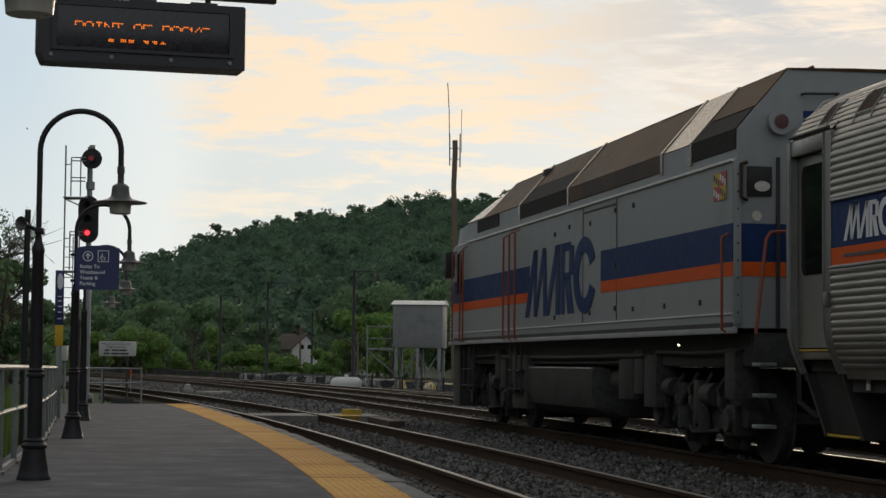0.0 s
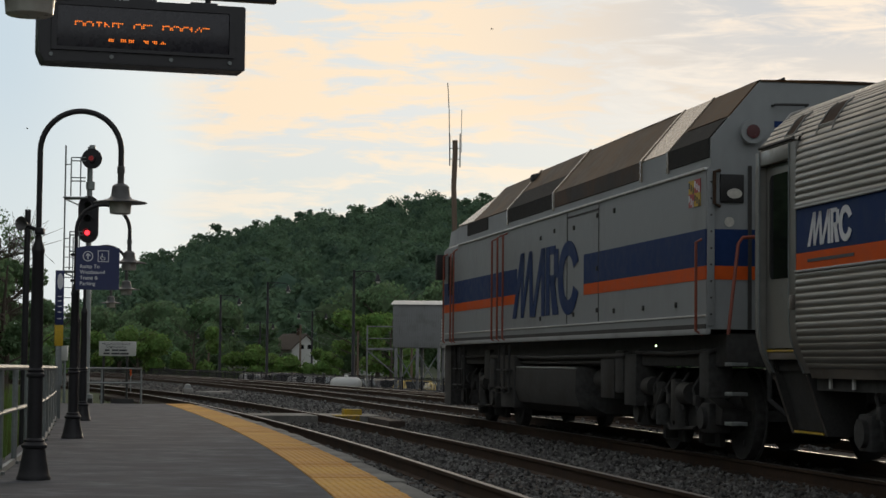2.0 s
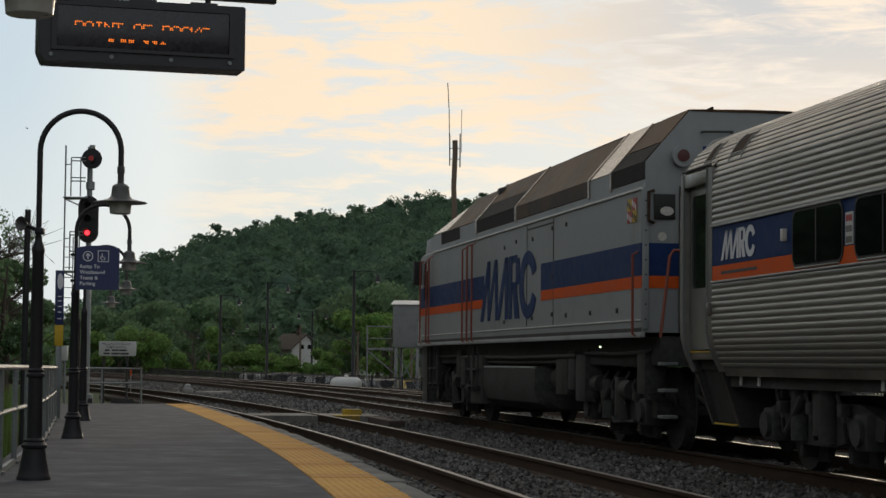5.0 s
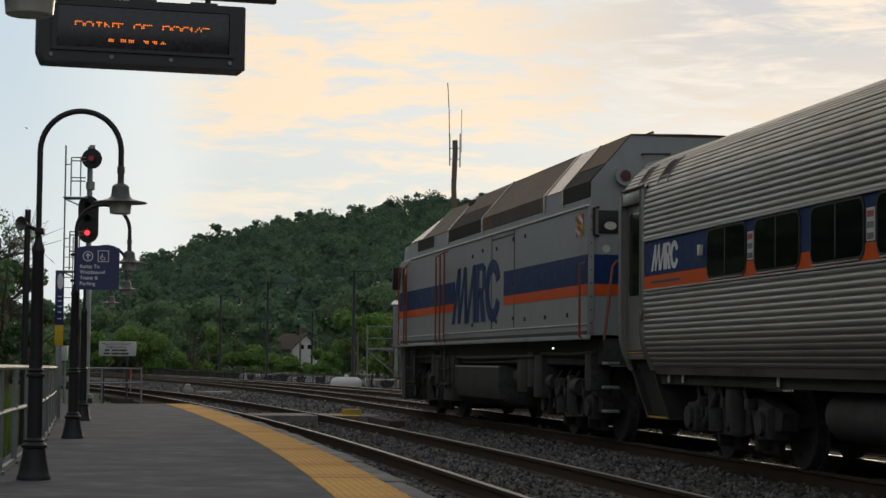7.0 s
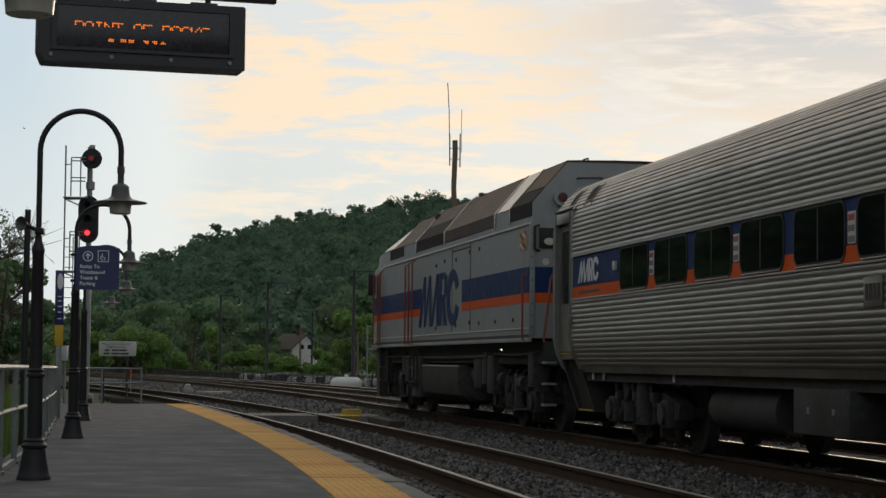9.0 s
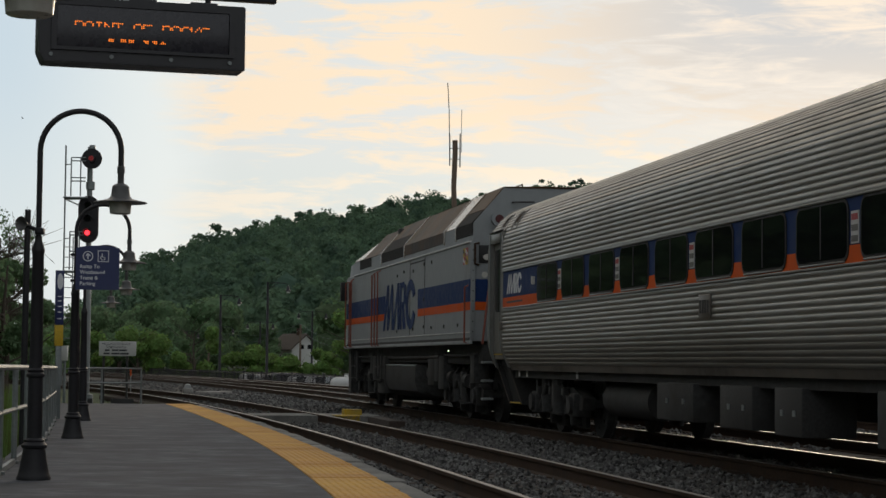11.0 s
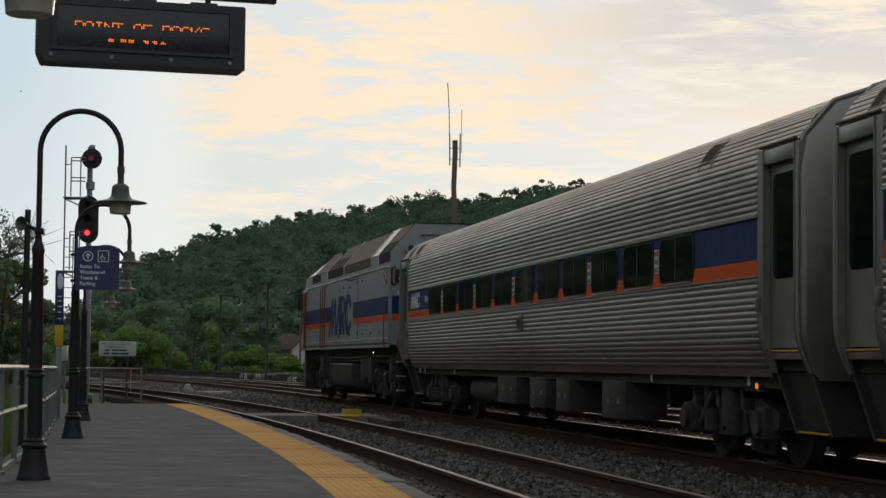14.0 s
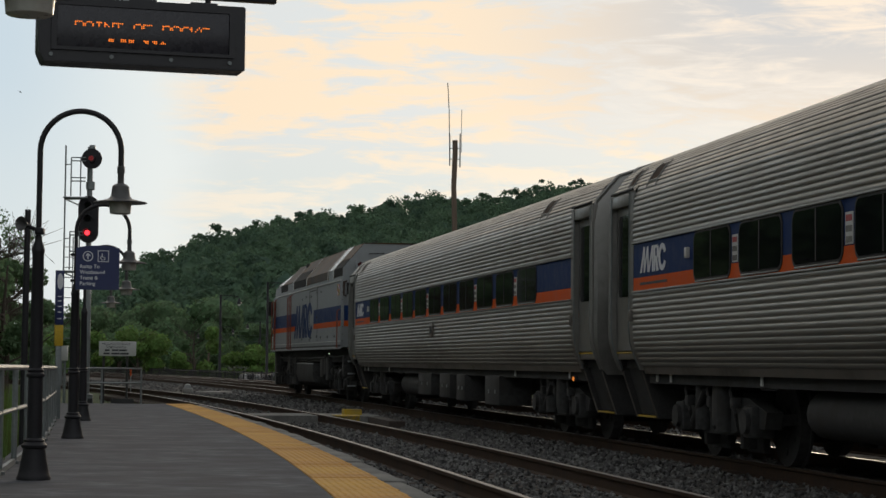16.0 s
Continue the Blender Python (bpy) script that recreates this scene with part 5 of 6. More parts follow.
def coach():
    t = thing("coach", "fluted stainless passenger coach with blue and orange window band, rolling away", "railway coach", group="the passenger train")
    E0, E1 = 11.28, 12.53
    for s in (1, -1):
        bm = bmesh.new()
        fluted(bm, -E0, E0, [(s * y, z) for y, z in SIDE], 0.012 * s)
        box(bm, -E0, E0, s * 1.525 - 0.02, s * 1.525 + 0.02, 1.50, 2.0)
        part("side_panel", bm, "steel", t, "corrugated stainless steel side")
        bm = bmesh.new()
        slab(bm, [(-E0, s * 1.41, 0.955), (-E0, s * 1.437, 1.045), (-E0, s * 1.38, 1.045), (-E0, s * 1.355, 0.955)], (2 * E0, 0, 0))
        part("skirt", bm, "skirt", t, "plain grimy skirt below the corrugations")
        band = bmesh.new()
        box(band, -E0, E0, s * 1.54 - 0.02, s * 1.54 + 0.022, 2.128, 2.55)
        b = part("window_band", band, "blue", t, "dark blue window band")
        bm = bmesh.new()
        box(bm, -E0, E0, s * 1.54 - 0.02, s * 1.54 + 0.024, 1.965, 2.125)
        part("orange_stripe", bm, "orange", b, "orange stripe")
        for z in (1.955, 2.555):
            bm = bmesh.new()
            box(bm, -E0, E0, s * 1.565 - 0.02, s * 1.565 + 0.022, z - 0.012, z + 0.012, 0.004)
            part("moulding", bm, "steel_flat", b)
        for i in range(11):
            x1 = 8.66 - 1.641 * i
            x0 = x1 - 1.36
            bm = bmesh.new()
            slab(bm, rounded(x0, x1, 1.985, 2.545, 0.13, s * 1.560), (0, s * 0.014, 0))
            w = part("window", bm, "rubber", t, "black rubber window gasket")
            bm = bmesh.new()
            slab(bm, rounded(x0 + 0.035, x1 - 0.035, 2.02, 2.515, 0.10, s * 1.569), (0, s * 0.010, 0))
            part("pane", bm, "glass", w, "dark tinted window pane")
            bm = bmesh.new()
            box(bm, (x0 + x1) / 2 - 0.012, (x0 + x1) / 2 + 0.012, s * 1.58 - 0.006, s * 1.58 + 0.004, 2.03, 2.51)
            part("mullion", bm, "under_grey", w)
            bm = bmesh.new()
            box(bm, x0 + 0.1, x1 - 0.1, s * 1.575 - 0.01, s * 1.575 + 0.014, 1.978, 1.994, 0.004)
            part("sill", bm, "steel_flat", w)
            if i in (0, 2, 4, 7, 9):
                bm = bmesh.new()
                box(bm, x0 - 0.235, x0 - 0.05, s * 1.566 - 0.003, s * 1.566 + 0.004, 2.135, 2.42)
                n = part("notice", bm, "sign_white", b, "pale notice with red edge")
                for z in (2.15, 2.245, 2.34):
                    bm = bmesh.new()
                    box(bm, x0 - 0.215, x0 - 0.07, s * 1.571 - 0.003, s * 1.571 + 0.003, z, z + 0.055)
                    part("printed_bar", bm, "coping" if z < 2.3 else "flag_red", n)
        logo(t, 10.95, 2.175, 0.31, 0.0, 1.15, "print_white", s * 1.565, "small slanted white emblem")
        bm = bmesh.new()
        box(bm, 9.75, 10.95, s * 1.566 - 0.003, s * 1.566 + 0.003, 2.03, 2.06)
        part("printed_bar", bm, "print_dark", b)
        bm = bmesh.new()
        box(bm, -0.15, 0.27, s * 1.585 - 0.012, s * 1.585 + 0.005, 1.57, 1.83, 0.006)
        pl = part("number_plate", bm, "skirt", t, "plain dull grey plate")
        for k in range(4):
            bm = bmesh.new()
            box(bm, -0.11 + 0.09 * k, -0.05 + 0.09 * k, s * 1.591 - 0.003, s * 1.591 + 0.003, 1.63, 1.77)
            part("printed_bar", bm, "under_grey", pl)
        bm = bmesh.new()
        box(bm, 8.83, 8.9, s * 1.58 - 0.02, s * 1.58 + 0.03, 2.26, 2.38, 0.008)
        part("side_lamp", bm, "lamp_glass", t, "small pale side lamp")
        for e in (1, -1):
            # vestibule side with door opening
            bm = bmesh.new()
            box(bm, min(e * 11.47, e * 12.37), max(e * 11.47, e * 12.37), s * 1.535 - 0.035, s * 1.535 + 0.035, 3.05, 3.2, 0.012)
            v = part("vestibule_side", bm, "steel_flat", t, "plain stainless doorway head")
            for x0, x1 in ((E0, 11.47), (12.37, 12.5)):
                bm = bmesh.new()
                skin = [(1.568, 3.2), (1.568, 1.48), (1.552, 1.34), (1.51, 1.20), (1.42, 1.0)]
                slab(bm, [(min(e * x0, e * x1), s * y, z) for y, z in skin] + [(min(e * x0, e * x1), s * (y - 0.07), z) for y, z in skin[::-1]], (x1 - x0, 0, 0))
                q = part("door_post", bm, "steel_flat", v, "plain stainless door post bent in at its foot")
                edge = x1 if x0 == E0 else x0
                bm = bmesh.new()
                pipe(bm, [(e * edge, s * (y + 0.002), z) for y, z in skin], 0.011, 6)
                part("edge_bead", bm, "galv", q, "bright post edge")
            bm = bmesh.new()
            slab(bm, rounded(min(e * 11.47, e * 12.37), max(e * 11.47, e * 12.37), 1.24, 3.05, 0.05, s * 1.465), (0, s * 0.03, 0))
            d = part("door", bm, "steel_flat", t, "recessed stainless door")
            bm = bmesh.new()
            slab(bm, rounded(min(e * 11.56, e * 12.26), max(e * 11.56, e * 12.26), 1.92, 2.95, 0.09, s * 1.495), (0, s * 0.008, 0))
            part("pane", bm, "glass", d, "dark door window")
            bm = bmesh.new()
            box(bm, min(e * 11.47, e * 12.37), max(e * 11.47, e * 12.37), s * 1.44 - 0.06, s * 1.44 + 0.055, 1.205, 1.225, 0.004)
            part("door_sill", bm, "yellow", v, "worn yellow door sill")
            bm = bmesh.new()
            box(bm, min(e * 11.47, e * 12.37), max(e * 11.47, e * 12.37), s * 1.43 - 0.05, s * 1.43 + 0.05, 1.13, 1.203, 0.008)
            part("sill_beam", bm, "skirt", v)
            bm = bmesh.new()
            box(bm, min(e * 11.30, e * 11.38), max(e * 11.30, e * 11.38), s * 1.585 - 0.03, s * 1.585 + 0.02, 1.60, 1.74, 0.01)
            part("door_switch", bm, "skirt", v, "small switch box beside the door")
            # stairwell, drawn in towards its lowest step
            st = None
            for x0, x1 in ((11.40, 11.47), (12.37, 12.44)):
                bm = bmesh.new()
                slab(bm, [(min(e * x0, e * x1), s * y, z) for y, z in ((1.44, 1.13), (1.40, 0.98), (1.20, 0.40), (0.82, 0.40), (0.82, 1.13))], (x1 - x0, 0, 0))
                st = part("stair_cheek", bm, "under_grey", t, "dark stairwell cheek")
                bm = bmesh.new()
                rod(bm, (e * (x0 + x1) / 2, s * 1.402, 0.98), (e * (x0 + x1) / 2, s * 1.205, 0.40), 0.012, 6)
                part("edge_bead", bm, "skirt", st)
            bm = bmesh.new()
            slab(bm, [(min(e * 11.47, e * 12.37), s * y, z) for y, z in ((1.36, 1.12), (1.16, 0.44), (1.13, 0.44), (1.33, 1.12))], (0.9, 0, 0))
            part("trap_door", bm, "under", st, "dark closed step panel")
            bm = bmesh.new()
            box(bm, min(e * 11.47, e * 12.37), max(e * 11.47, e * 12.37), min(s * 0.86, s * 1.205), max(s * 0.86, s * 1.205), 0.40, 0.43, 0.004)
            part("tread", bm, "under", st)
            bm = bmesh.new()
            box(bm, min(e * 11.50, e * 12.34), max(e * 11.50, e * 12.34), s * 1.21 - 0.008, s * 1.21 + 0.008, 0.412, 0.432)
            part("nosing", bm, "yellow", st, "worn yellow nosing")
    # roof over the saloon and over the vestibules
    bm = bmesh.new()
    fluted(bm, -E0, E0, UPPER + [(-y, z) for y, z in UPPER[-2::-1]])
    roof = part("roof", bm, "steel", t, "corrugated stainless roof")
    for e in (1, -1):
        bm = bmesh.new()
        top = [p for p in UPPER if p[1] > 3.1]
        top = [(1.548, 3.2)] + top[1:]
        fluted(bm, e * E0 if e > 0 else -E1 + 0.09, e * E1 - 0.09 if e > 0 else -E0, top + [(-y, z) for y, z in top[-2::-1]])
        part("end_roof", bm, "steel", t, "corrugated stainless roof end")
        bm = bmesh.new()
        ring = [(1.42, 1.0), (1.51, 1.20), (1.55, 1.36), (1.56, 1.50), (1.56, 2.95), (1.50, 3.25), (1.20, 3.585), (0.6, 3.79), (0, 3.845)]
        ring = ring + [(-y, z) for y, z in ring[-2::-1]]
        loft(bm, [[Vector((e * x, y * f, z + (f - 1) * 2)) for y, z in ring] for x, f in ((E1 - 0.10, 1.0), (E1 - 0.03, 0.992), (E1, 0.965))])
        part("end_wall", bm, "steel_flat", t, "stainless end wall with rounded corners")
        bm = bmesh.new()
        pipe(bm, [(e * (E1 - 0.085), y * 1.006, z * 1.003) for y, z in ring], 0.022, 8)
        part("end_rib", bm, "steel_flat", t)
        bm = bmesh.new()
        box(bm, min(e * E1, e * (E1 + 0.40)), max(e * E1, e * (E1 + 0.40)), -0.62, 0.62, 1.15, 3.45, 0.06)
        part("diaphragm", bm, "rubber", t, "black rubber gangway bellows")
        for s in (1, -1):
            for x, hw in ((10.62, 0.2), (11.66, 0.12)) if e > 0 else ((9.36, 0.22),):
                bm = bmesh.new()
                ring2 = [(1.485, 3.288), (1.435, 3.362), (1.38, 3.44), (1.30, 3.503)]
                slab(bm, [(e * x - hw, s * (y + 0.009), z + 0.009) for y, z in ring2] + [(e * x - hw, s * (y - 0.03), z - 0.03) for y, z in ring2[::-1]], (2 * hw, 0, 0))
                vent = part("roof_vent", bm, "rail_side", roof, "dark brown recessed roof vent")
                for dx in (-hw - 0.012, hw + 0.012):
                    bm = bmesh.new()
                    pipe(bm, [(e * x + dx, s * (y + 0.01), z + 0.012) for y, z in [(1.518, 3.20)] + ring2], 0.010, 6)
                    part("vent_frame", bm, "steel_flat", vent)
                bm = bmesh.new()
                rod(bm, (e * x - hw, s * 1.495, 3.29), (e * x + hw, s * 1.495, 3.29), 0.012, 6)
                part("vent_frame", bm, "steel_flat", vent)
            bm = bmesh.new()
            pipe(bm, [(e * 11.35, s * 1.565, 3.235), (e * 12.4, s * 1.565, 3.235)], 0.018, 6)
            part("drip_rail", bm, "under_grey", t)
        bm = bmesh.new()
        rod(bm, (e * (E1 + 0.1), 0, 0.85), (e * (E1 - 0.6), 0, 0.85), 0.12, 12)
        box(bm, min(e * E1, e * (E1 + 0.42)), max(e * E1, e * (E1 + 0.42)), -0.15, 0.15, 0.7, 1.0, 0.03)
        part("coupler", bm, "under", t)
    bm = bmesh.new()
    rod(bm, (-10.75, 1.20, 0.86), (-10.75, 1.385, 0.86), 0.042, 16)
    ml = part("marker_light", bm, "under", t, "dark round side light")
    bm = bmesh.new()
    rod(bm, (-10.75, 1.386, 0.86), (-10.75, 1.40, 0.86), 0.030, 16)
    part("lens", bm, "amber_lit", ml, "lit amber lens")
    bm = bmesh.new()
    box(bm, -11.36, 11.36, -1.33, 1.33, 0.84, 1.02)
    part("underframe", bm, "under", t)
    bm = bmesh.new()
    box(bm, -12.4, 12.4, -1.36, 1.36, 1.02, 1.1)
    part("floor", bm, "under", t)
    # underfloor gear
    for x0, x1, z0, mat, lab in ((-1.0, 0.1, 0.40, "under_grey", "grey equipment box"), (-2.5, -1.7, 0.38, "under_grey", "grey equipment box"), (-5.6, -4.4, 0.36, "under", "dark equipment box"), (1.1, 2.6, 0.42, "under", "dark equipment box")):
        for s in (1, -1):
            bm = bmesh.new()
            box(bm, x0, x1, s * 1.12 - 0.28, s * 1.12 + 0.28, z0, 0.86, 0.02)
            q = part("equipment_box", bm, mat, t, lab)
            for k in (0.25, 0.7):
                bm = bmesh.new()
                xx = x0 + (x1 - x0) * k
                box(bm, xx - 0.035, xx + 0.035, s * 1.40 - 0.01, s * 1.40 + 0.012, z0 + 0.2, z0 + 0.26)
                part("latch", bm, "galv", q)
    for s in (1, -1):
        bm = bmesh.new()
        rod(bm, (3.6, s * 1.0, 0.60), (5.9, s * 1.0, 0.60), 0.24, 20)
        part("air_tank", bm, "under", t, "dark air tank")
        for x in (10.9, 10.3, 6.9, -6.7, -10.4):
            bm = bmesh.new()
            box(bm, x - 0.03, x + 0.03, s * 1.36 - 0.008, s * 1.36 + 0.008, 0.86, 0.957)
            part("label_plate", bm, "sign_white", t, "small white plate")
    for x in (-9.07, 9.07):
        truck(t, x, 2.6, False)
        for e in (-1, 1):
            wheelset(t, x + e * 1.3, 0.457)
    return t


LOCO_S, COACH_S, PITCH = 30.2, 7.44, 25.91


def riding(centre, half):
    """The pose of a vehicle whose two bogies stand on the line."""
    x0, y0, _ = line(centre - half)
    x1, y1, _ = line(centre + half)
    return pose((x0 + x1) / 2, (y0 + y1) / 2, 0, 0, 0, math.degrees(math.atan2(y1 - y0, x1 - x0)))


def motions():
    # one bird crosses the sky, another hovers far off and climbs a little
    walk(swift, [(q, pose(x, y, z, 0, 0, 2)) for q, x, y, z in ((0, -12.49, 59.51, 11.44), (1, -5.42, 59.53, 11.2), (2, 1.37, 59.54, 10.92), (2.4, 4.03, 59.56, 10.56), (2.8, 6.5, 59.57, 10.5), (3.4, 10.02, 59.57, 10.47), (3.6, 11.22, 59.57, 10.33), (4.2, 14.89, 59.59, 10.09), (16, 87.01, 59.73, 7.65))])
    walk(hoverer, [(q, pose(x, y, z, 0, 20, 0)) for q, x, y, z in ((0, -9.24, 44.79, 6.15), (8, -9.26, 44.78, 6.16), (9, -9.31, 44.78, 6.16), (11.5, -9.37, 44.76, 6.6), (12, -9.39, 44.74, 6.9), (13, -9.38, 44.74, 6.98), (16, -9.4, 44.74, 6.96))])
    grid = [0.5 * i for i in range(33)]
    for v, s, half in VEHICLES:
        walk(v, [(q, riding(s + gone(q), half)) for q in grid])
        v_wheels = [w for w in v.children if w.name.startswith("wheelset")]
        for w in v_wheels:
            x, r = w.location.x, w.location.z
            walk(w, [(q / 5, pose(x, 0, r, 0, math.degrees(gone(q / 5) / r))) for q in range(81)])


def bird(size, label):
    """A small dark bird with spread wings, its beak towards +x."""
    t = thing("bird", label, "bird", pose(0, 0, 5))
    bm = bmesh.new()
    lathe(bm, [(0.001, -0.5), (0.05, -0.42), (0.10, -0.15), (0.13, 0.1), (0.10, 0.3), (0.085, 0.42), (0.05, 0.52), (0.001, 0.62)], 10)
    bmesh.ops.transform(bm, verts=bm.verts[:], matrix=pose(0, 0, 0, 0, 90) @ Matrix.Scale(size, 4))
    part("body", bm, "feather", t)
    for s in (1, -1):
        bm = bmesh.new()
        slab(bm, [(x * size, s * y * size, z * size) for x, y, z in ((0.22, 0.05, 0.05), (0.30, 0.5, 0.22), (-0.05, 1.1, 0.30), (-0.18, 1.12, 0.29), (-0.10, 0.5, 0.20), (-0.16, 0.05, 0.04))], (0, 0, 0.02 * size))
        part("wing", bm, "feather", t, "narrow dark wing")
    bm = bmesh.new()
    slab(bm, [(x * size, y * size, 0) for x, y in ((-0.42, 0.04), (-0.85, 0.16), (-0.78, 0.0), (-0.85, -0.16), (-0.42, -0.04))], (0, 0, 0.02 * size))
    part("tail", bm, "feather", t)
    return t


# ---- far side: hill, woods, car park ----
RIDGE = ((-320, 9), (-160, 12), (-135, 15), (-127, 19), (-118, 26), (-111, 32), (-104, 37), (-94, 38), (-84, 45), (-75, 46.5), (-67, 47.5), (-59, 51), (-49, 53.5), (-36, 53.5), (-24, 56.5), (-8.5, 59.5), (3, 59), (17, 59), (28, 62), (38, 64), (56, 64), (110, 69), (180, 70), (400, 60))


def ridge(x):
    for (a, p), (b, q) in zip(RIDGE, RIDGE[1:]):
        if x <= b:
            return p + (q - p) * (x - a) / (b - a)
    return RIDGE[-1][1]


def hill_z(x, y):
    """The wooded hill: flat to 230 m, its crest at 700 m."""
    f = min(1.0, max(0.0, (y - 230) / 470))
    top = max(0.0, ridge(x * 700 / max(y, 400)) - 12.8)
    return -0.4 + top * f**1.45


def foliage(rng, centre, radii, n, size, V, Fc, low=-0.35, rough=0.55):
    """Clumps of leaves on a lumpy crown, as small four-sided sprays."""
    lumps = rng.normal(size=(7, 3))
    lumps /= np.linalg.norm(lumps, axis=1)[:, None]
    d = rng.normal(size=(n, 3))
    d /= np.linalg.norm(d, axis=1)[:, None]
    d[:, 2] = np.where(d[:, 2] < low, -d[:, 2], d[:, 2])
    bulge = 0.72 + 0.34 * np.clip((d @ lumps.T).max(1), 0, 1) ** 3
    r = bulge * rng.uniform(0.72, 1.04, n)
    p = d * r[:, None] * radii + centre
    nrm = d + rng.normal(size=(n, 3)) * rough
    nrm /= np.linalg.norm(nrm, axis=1)[:, None]
    a = np.cross(nrm, rng.normal(size=(n, 3)))
    a /= np.linalg.norm(a, axis=1)[:, None]
    b = np.cross(nrm, a)
    s = size * rng.uniform(0.55, 1.3, n)[:, None]
    k = len(V)
    quads = np.stack([p - a * s - b * s * 0.5, p + a * s * 0.4 - b * s, p + a * s + b * s * 0.5 + nrm * s * 0.25, p - a * s * 0.3 + b * s], 1).reshape(-1, 3)
    V.extend(quads.tolist())
    Fc.extend([(k + 4 * i, k + 4 * i + 1, k + 4 * i + 2, k + 4 * i + 3) for i in range(n)])


def ball(level, low):
    bm = bmesh.new()
    bmesh.ops.create_icosphere(bm, subdivisions=level, radius=1.0)
    v = np.array([q.co[:] for q in bm.verts])
    f = [tuple(q.index for q in p.verts) for p in bm.faces if p.calc_center_median().z > low]
    bm.free()
    return v, f


LARGE, SMALL = ball(2, -0.45), ball(2, -2)


def crown(rng, centre, radii, V, Fc, form):
    """The close mass of a far crown: a ball broken into boughs."""
    boughs = rng.normal(size=(14, 3))
    boughs /= np.linalg.norm(boughs, axis=1)[:, None]
    k = len(V)
    verts, faces = form
    lift = np.clip((verts @ boughs.T).max(1), 0, 1) ** 6
    p = verts * (0.66 + 0.30 * lift + rng.uniform(-0.09, 0.09, len(verts)))[:, None] * radii + centre
    V.extend(p.tolist())
    Fc.extend([(a + k, b + k, c + k) for a, b, c in faces])


def hill():
    xs, ys = np.linspace(-330, 420, 60), np.concatenate([np.linspace(225, 700, 28), [760, 900]])
    V = [(float(x), float(y), hill_z(x, min(y, 700)) - (0 if y <= 700 else (y - 700) * 0.12)) for y in ys for x in xs]
    w = len(xs)
    Fc = [(j * w + i, j * w + i + 1, (j + 1) * w + i + 1, (j + 1) * w + i) for j in range(len(ys) - 1) for i in range(w - 1)]
    tagged(new("hill", raw("hill", V, Fc, "hill")), "dark wooded hillside ground", "hill", kind="structure")
    rng = np.random.default_rng(3)
    V, Fc = [], []
    y = 236.0
    while y < 706:
        step = 7.8
        x = -0.27 * y - 10
        while x < 0.16 * y:
            px, py = x + rng.uniform(-3.5, 3.5), y + rng.uniform(-4, 4)
            h = rng.uniform(6.5, 13.0)
            h *= 0.58 + 0.42 * min(1.0, (py - 240) / 260)
            rad = h * rng.uniform(0.36, 0.52)
            z = hill_z(px, min(py, 700))
            if px / py < -0.172:
                h, rad = h * 0.5, rad * 0.8
            c, r3 = np.array([px, py, z + h * 0.62]), np.array([rad, rad, h * 0.47])
            crown(rng, c, r3 * 0.86, V, Fc, LARGE)
            # boughs that stand out of the crown, each a clump of its own
            for _ in range(6):
                q, u = rng.uniform(0, 6.28), rng.uniform(-0.1, 1.0)
                d = math.sqrt(1 - max(0.0, u) ** 2) * 0.72
                b = c + r3 * np.array([math.cos(q) * d, math.sin(q) * d, u * 0.78])
                foliage(rng, b, r3 * rng.uniform(0.36, 0.55), 64, 0.34, V, Fc, -0.5, 0.45)
            x += step * rng.uniform(0.75, 1.25)
        y += step * 0.95
    # the tallest trees stand out singly along the crest
    x = -150.0
    while x < 112:
        py = rng.uniform(684, 702)
        h = rng.uniform(10.5, 15.0) * (0.7 if x < -112 else 1.0)
        z = hill_z(x, py)
        lean = rng.uniform(-0.8, 0.8)
        k = len(V)
        for a, r in ((0.0, 0.32), (0.9, 0.12)):
            V.extend([(x + lean * a + dx * r, py + dy * r, z + h * a) for dx, dy in ((-1, -1), (1, -1), (1, 1), (-1, 1))])
        Fc.extend([(k + i, k + (i + 1) % 4, k + 4 + (i + 1) % 4, k + 4 + i) for i in range(4)])
        wide = h * rng.uniform(0.24, 0.42)
        for _ in range(int(rng.integers(14, 22))):
            q, f = rng.uniform(0, 6.28), rng.uniform(0.35, 1.0)
            d = wide * rng.uniform(0.1, 1.0) * (1.1 - 1.3 * max(0.0, f - 0.62) - 0.5 * max(0.0, 0.62 - f))
            rr = rng.uniform(0.9, 1.7)
            b = np.array([x + lean * f + math.cos(q) * d, py + math.sin(q) * d, z + h * f])
            crown(rng, b, np.array([rr, rr, rr * 0.7]) * 0.75, V, Fc, LARGE)
            foliage(rng, b, np.array([rr, rr, rr * 0.7]) * 1.1, 70, 0.25, V, Fc, -0.9, 0.8)
        x += rng.uniform(3.0, 7.5)
    tagged(new("woods", raw("woods", V, Fc, "leaf_far")), "dense dark green broadleaf woods on the hill", "woods", kind="stuff")


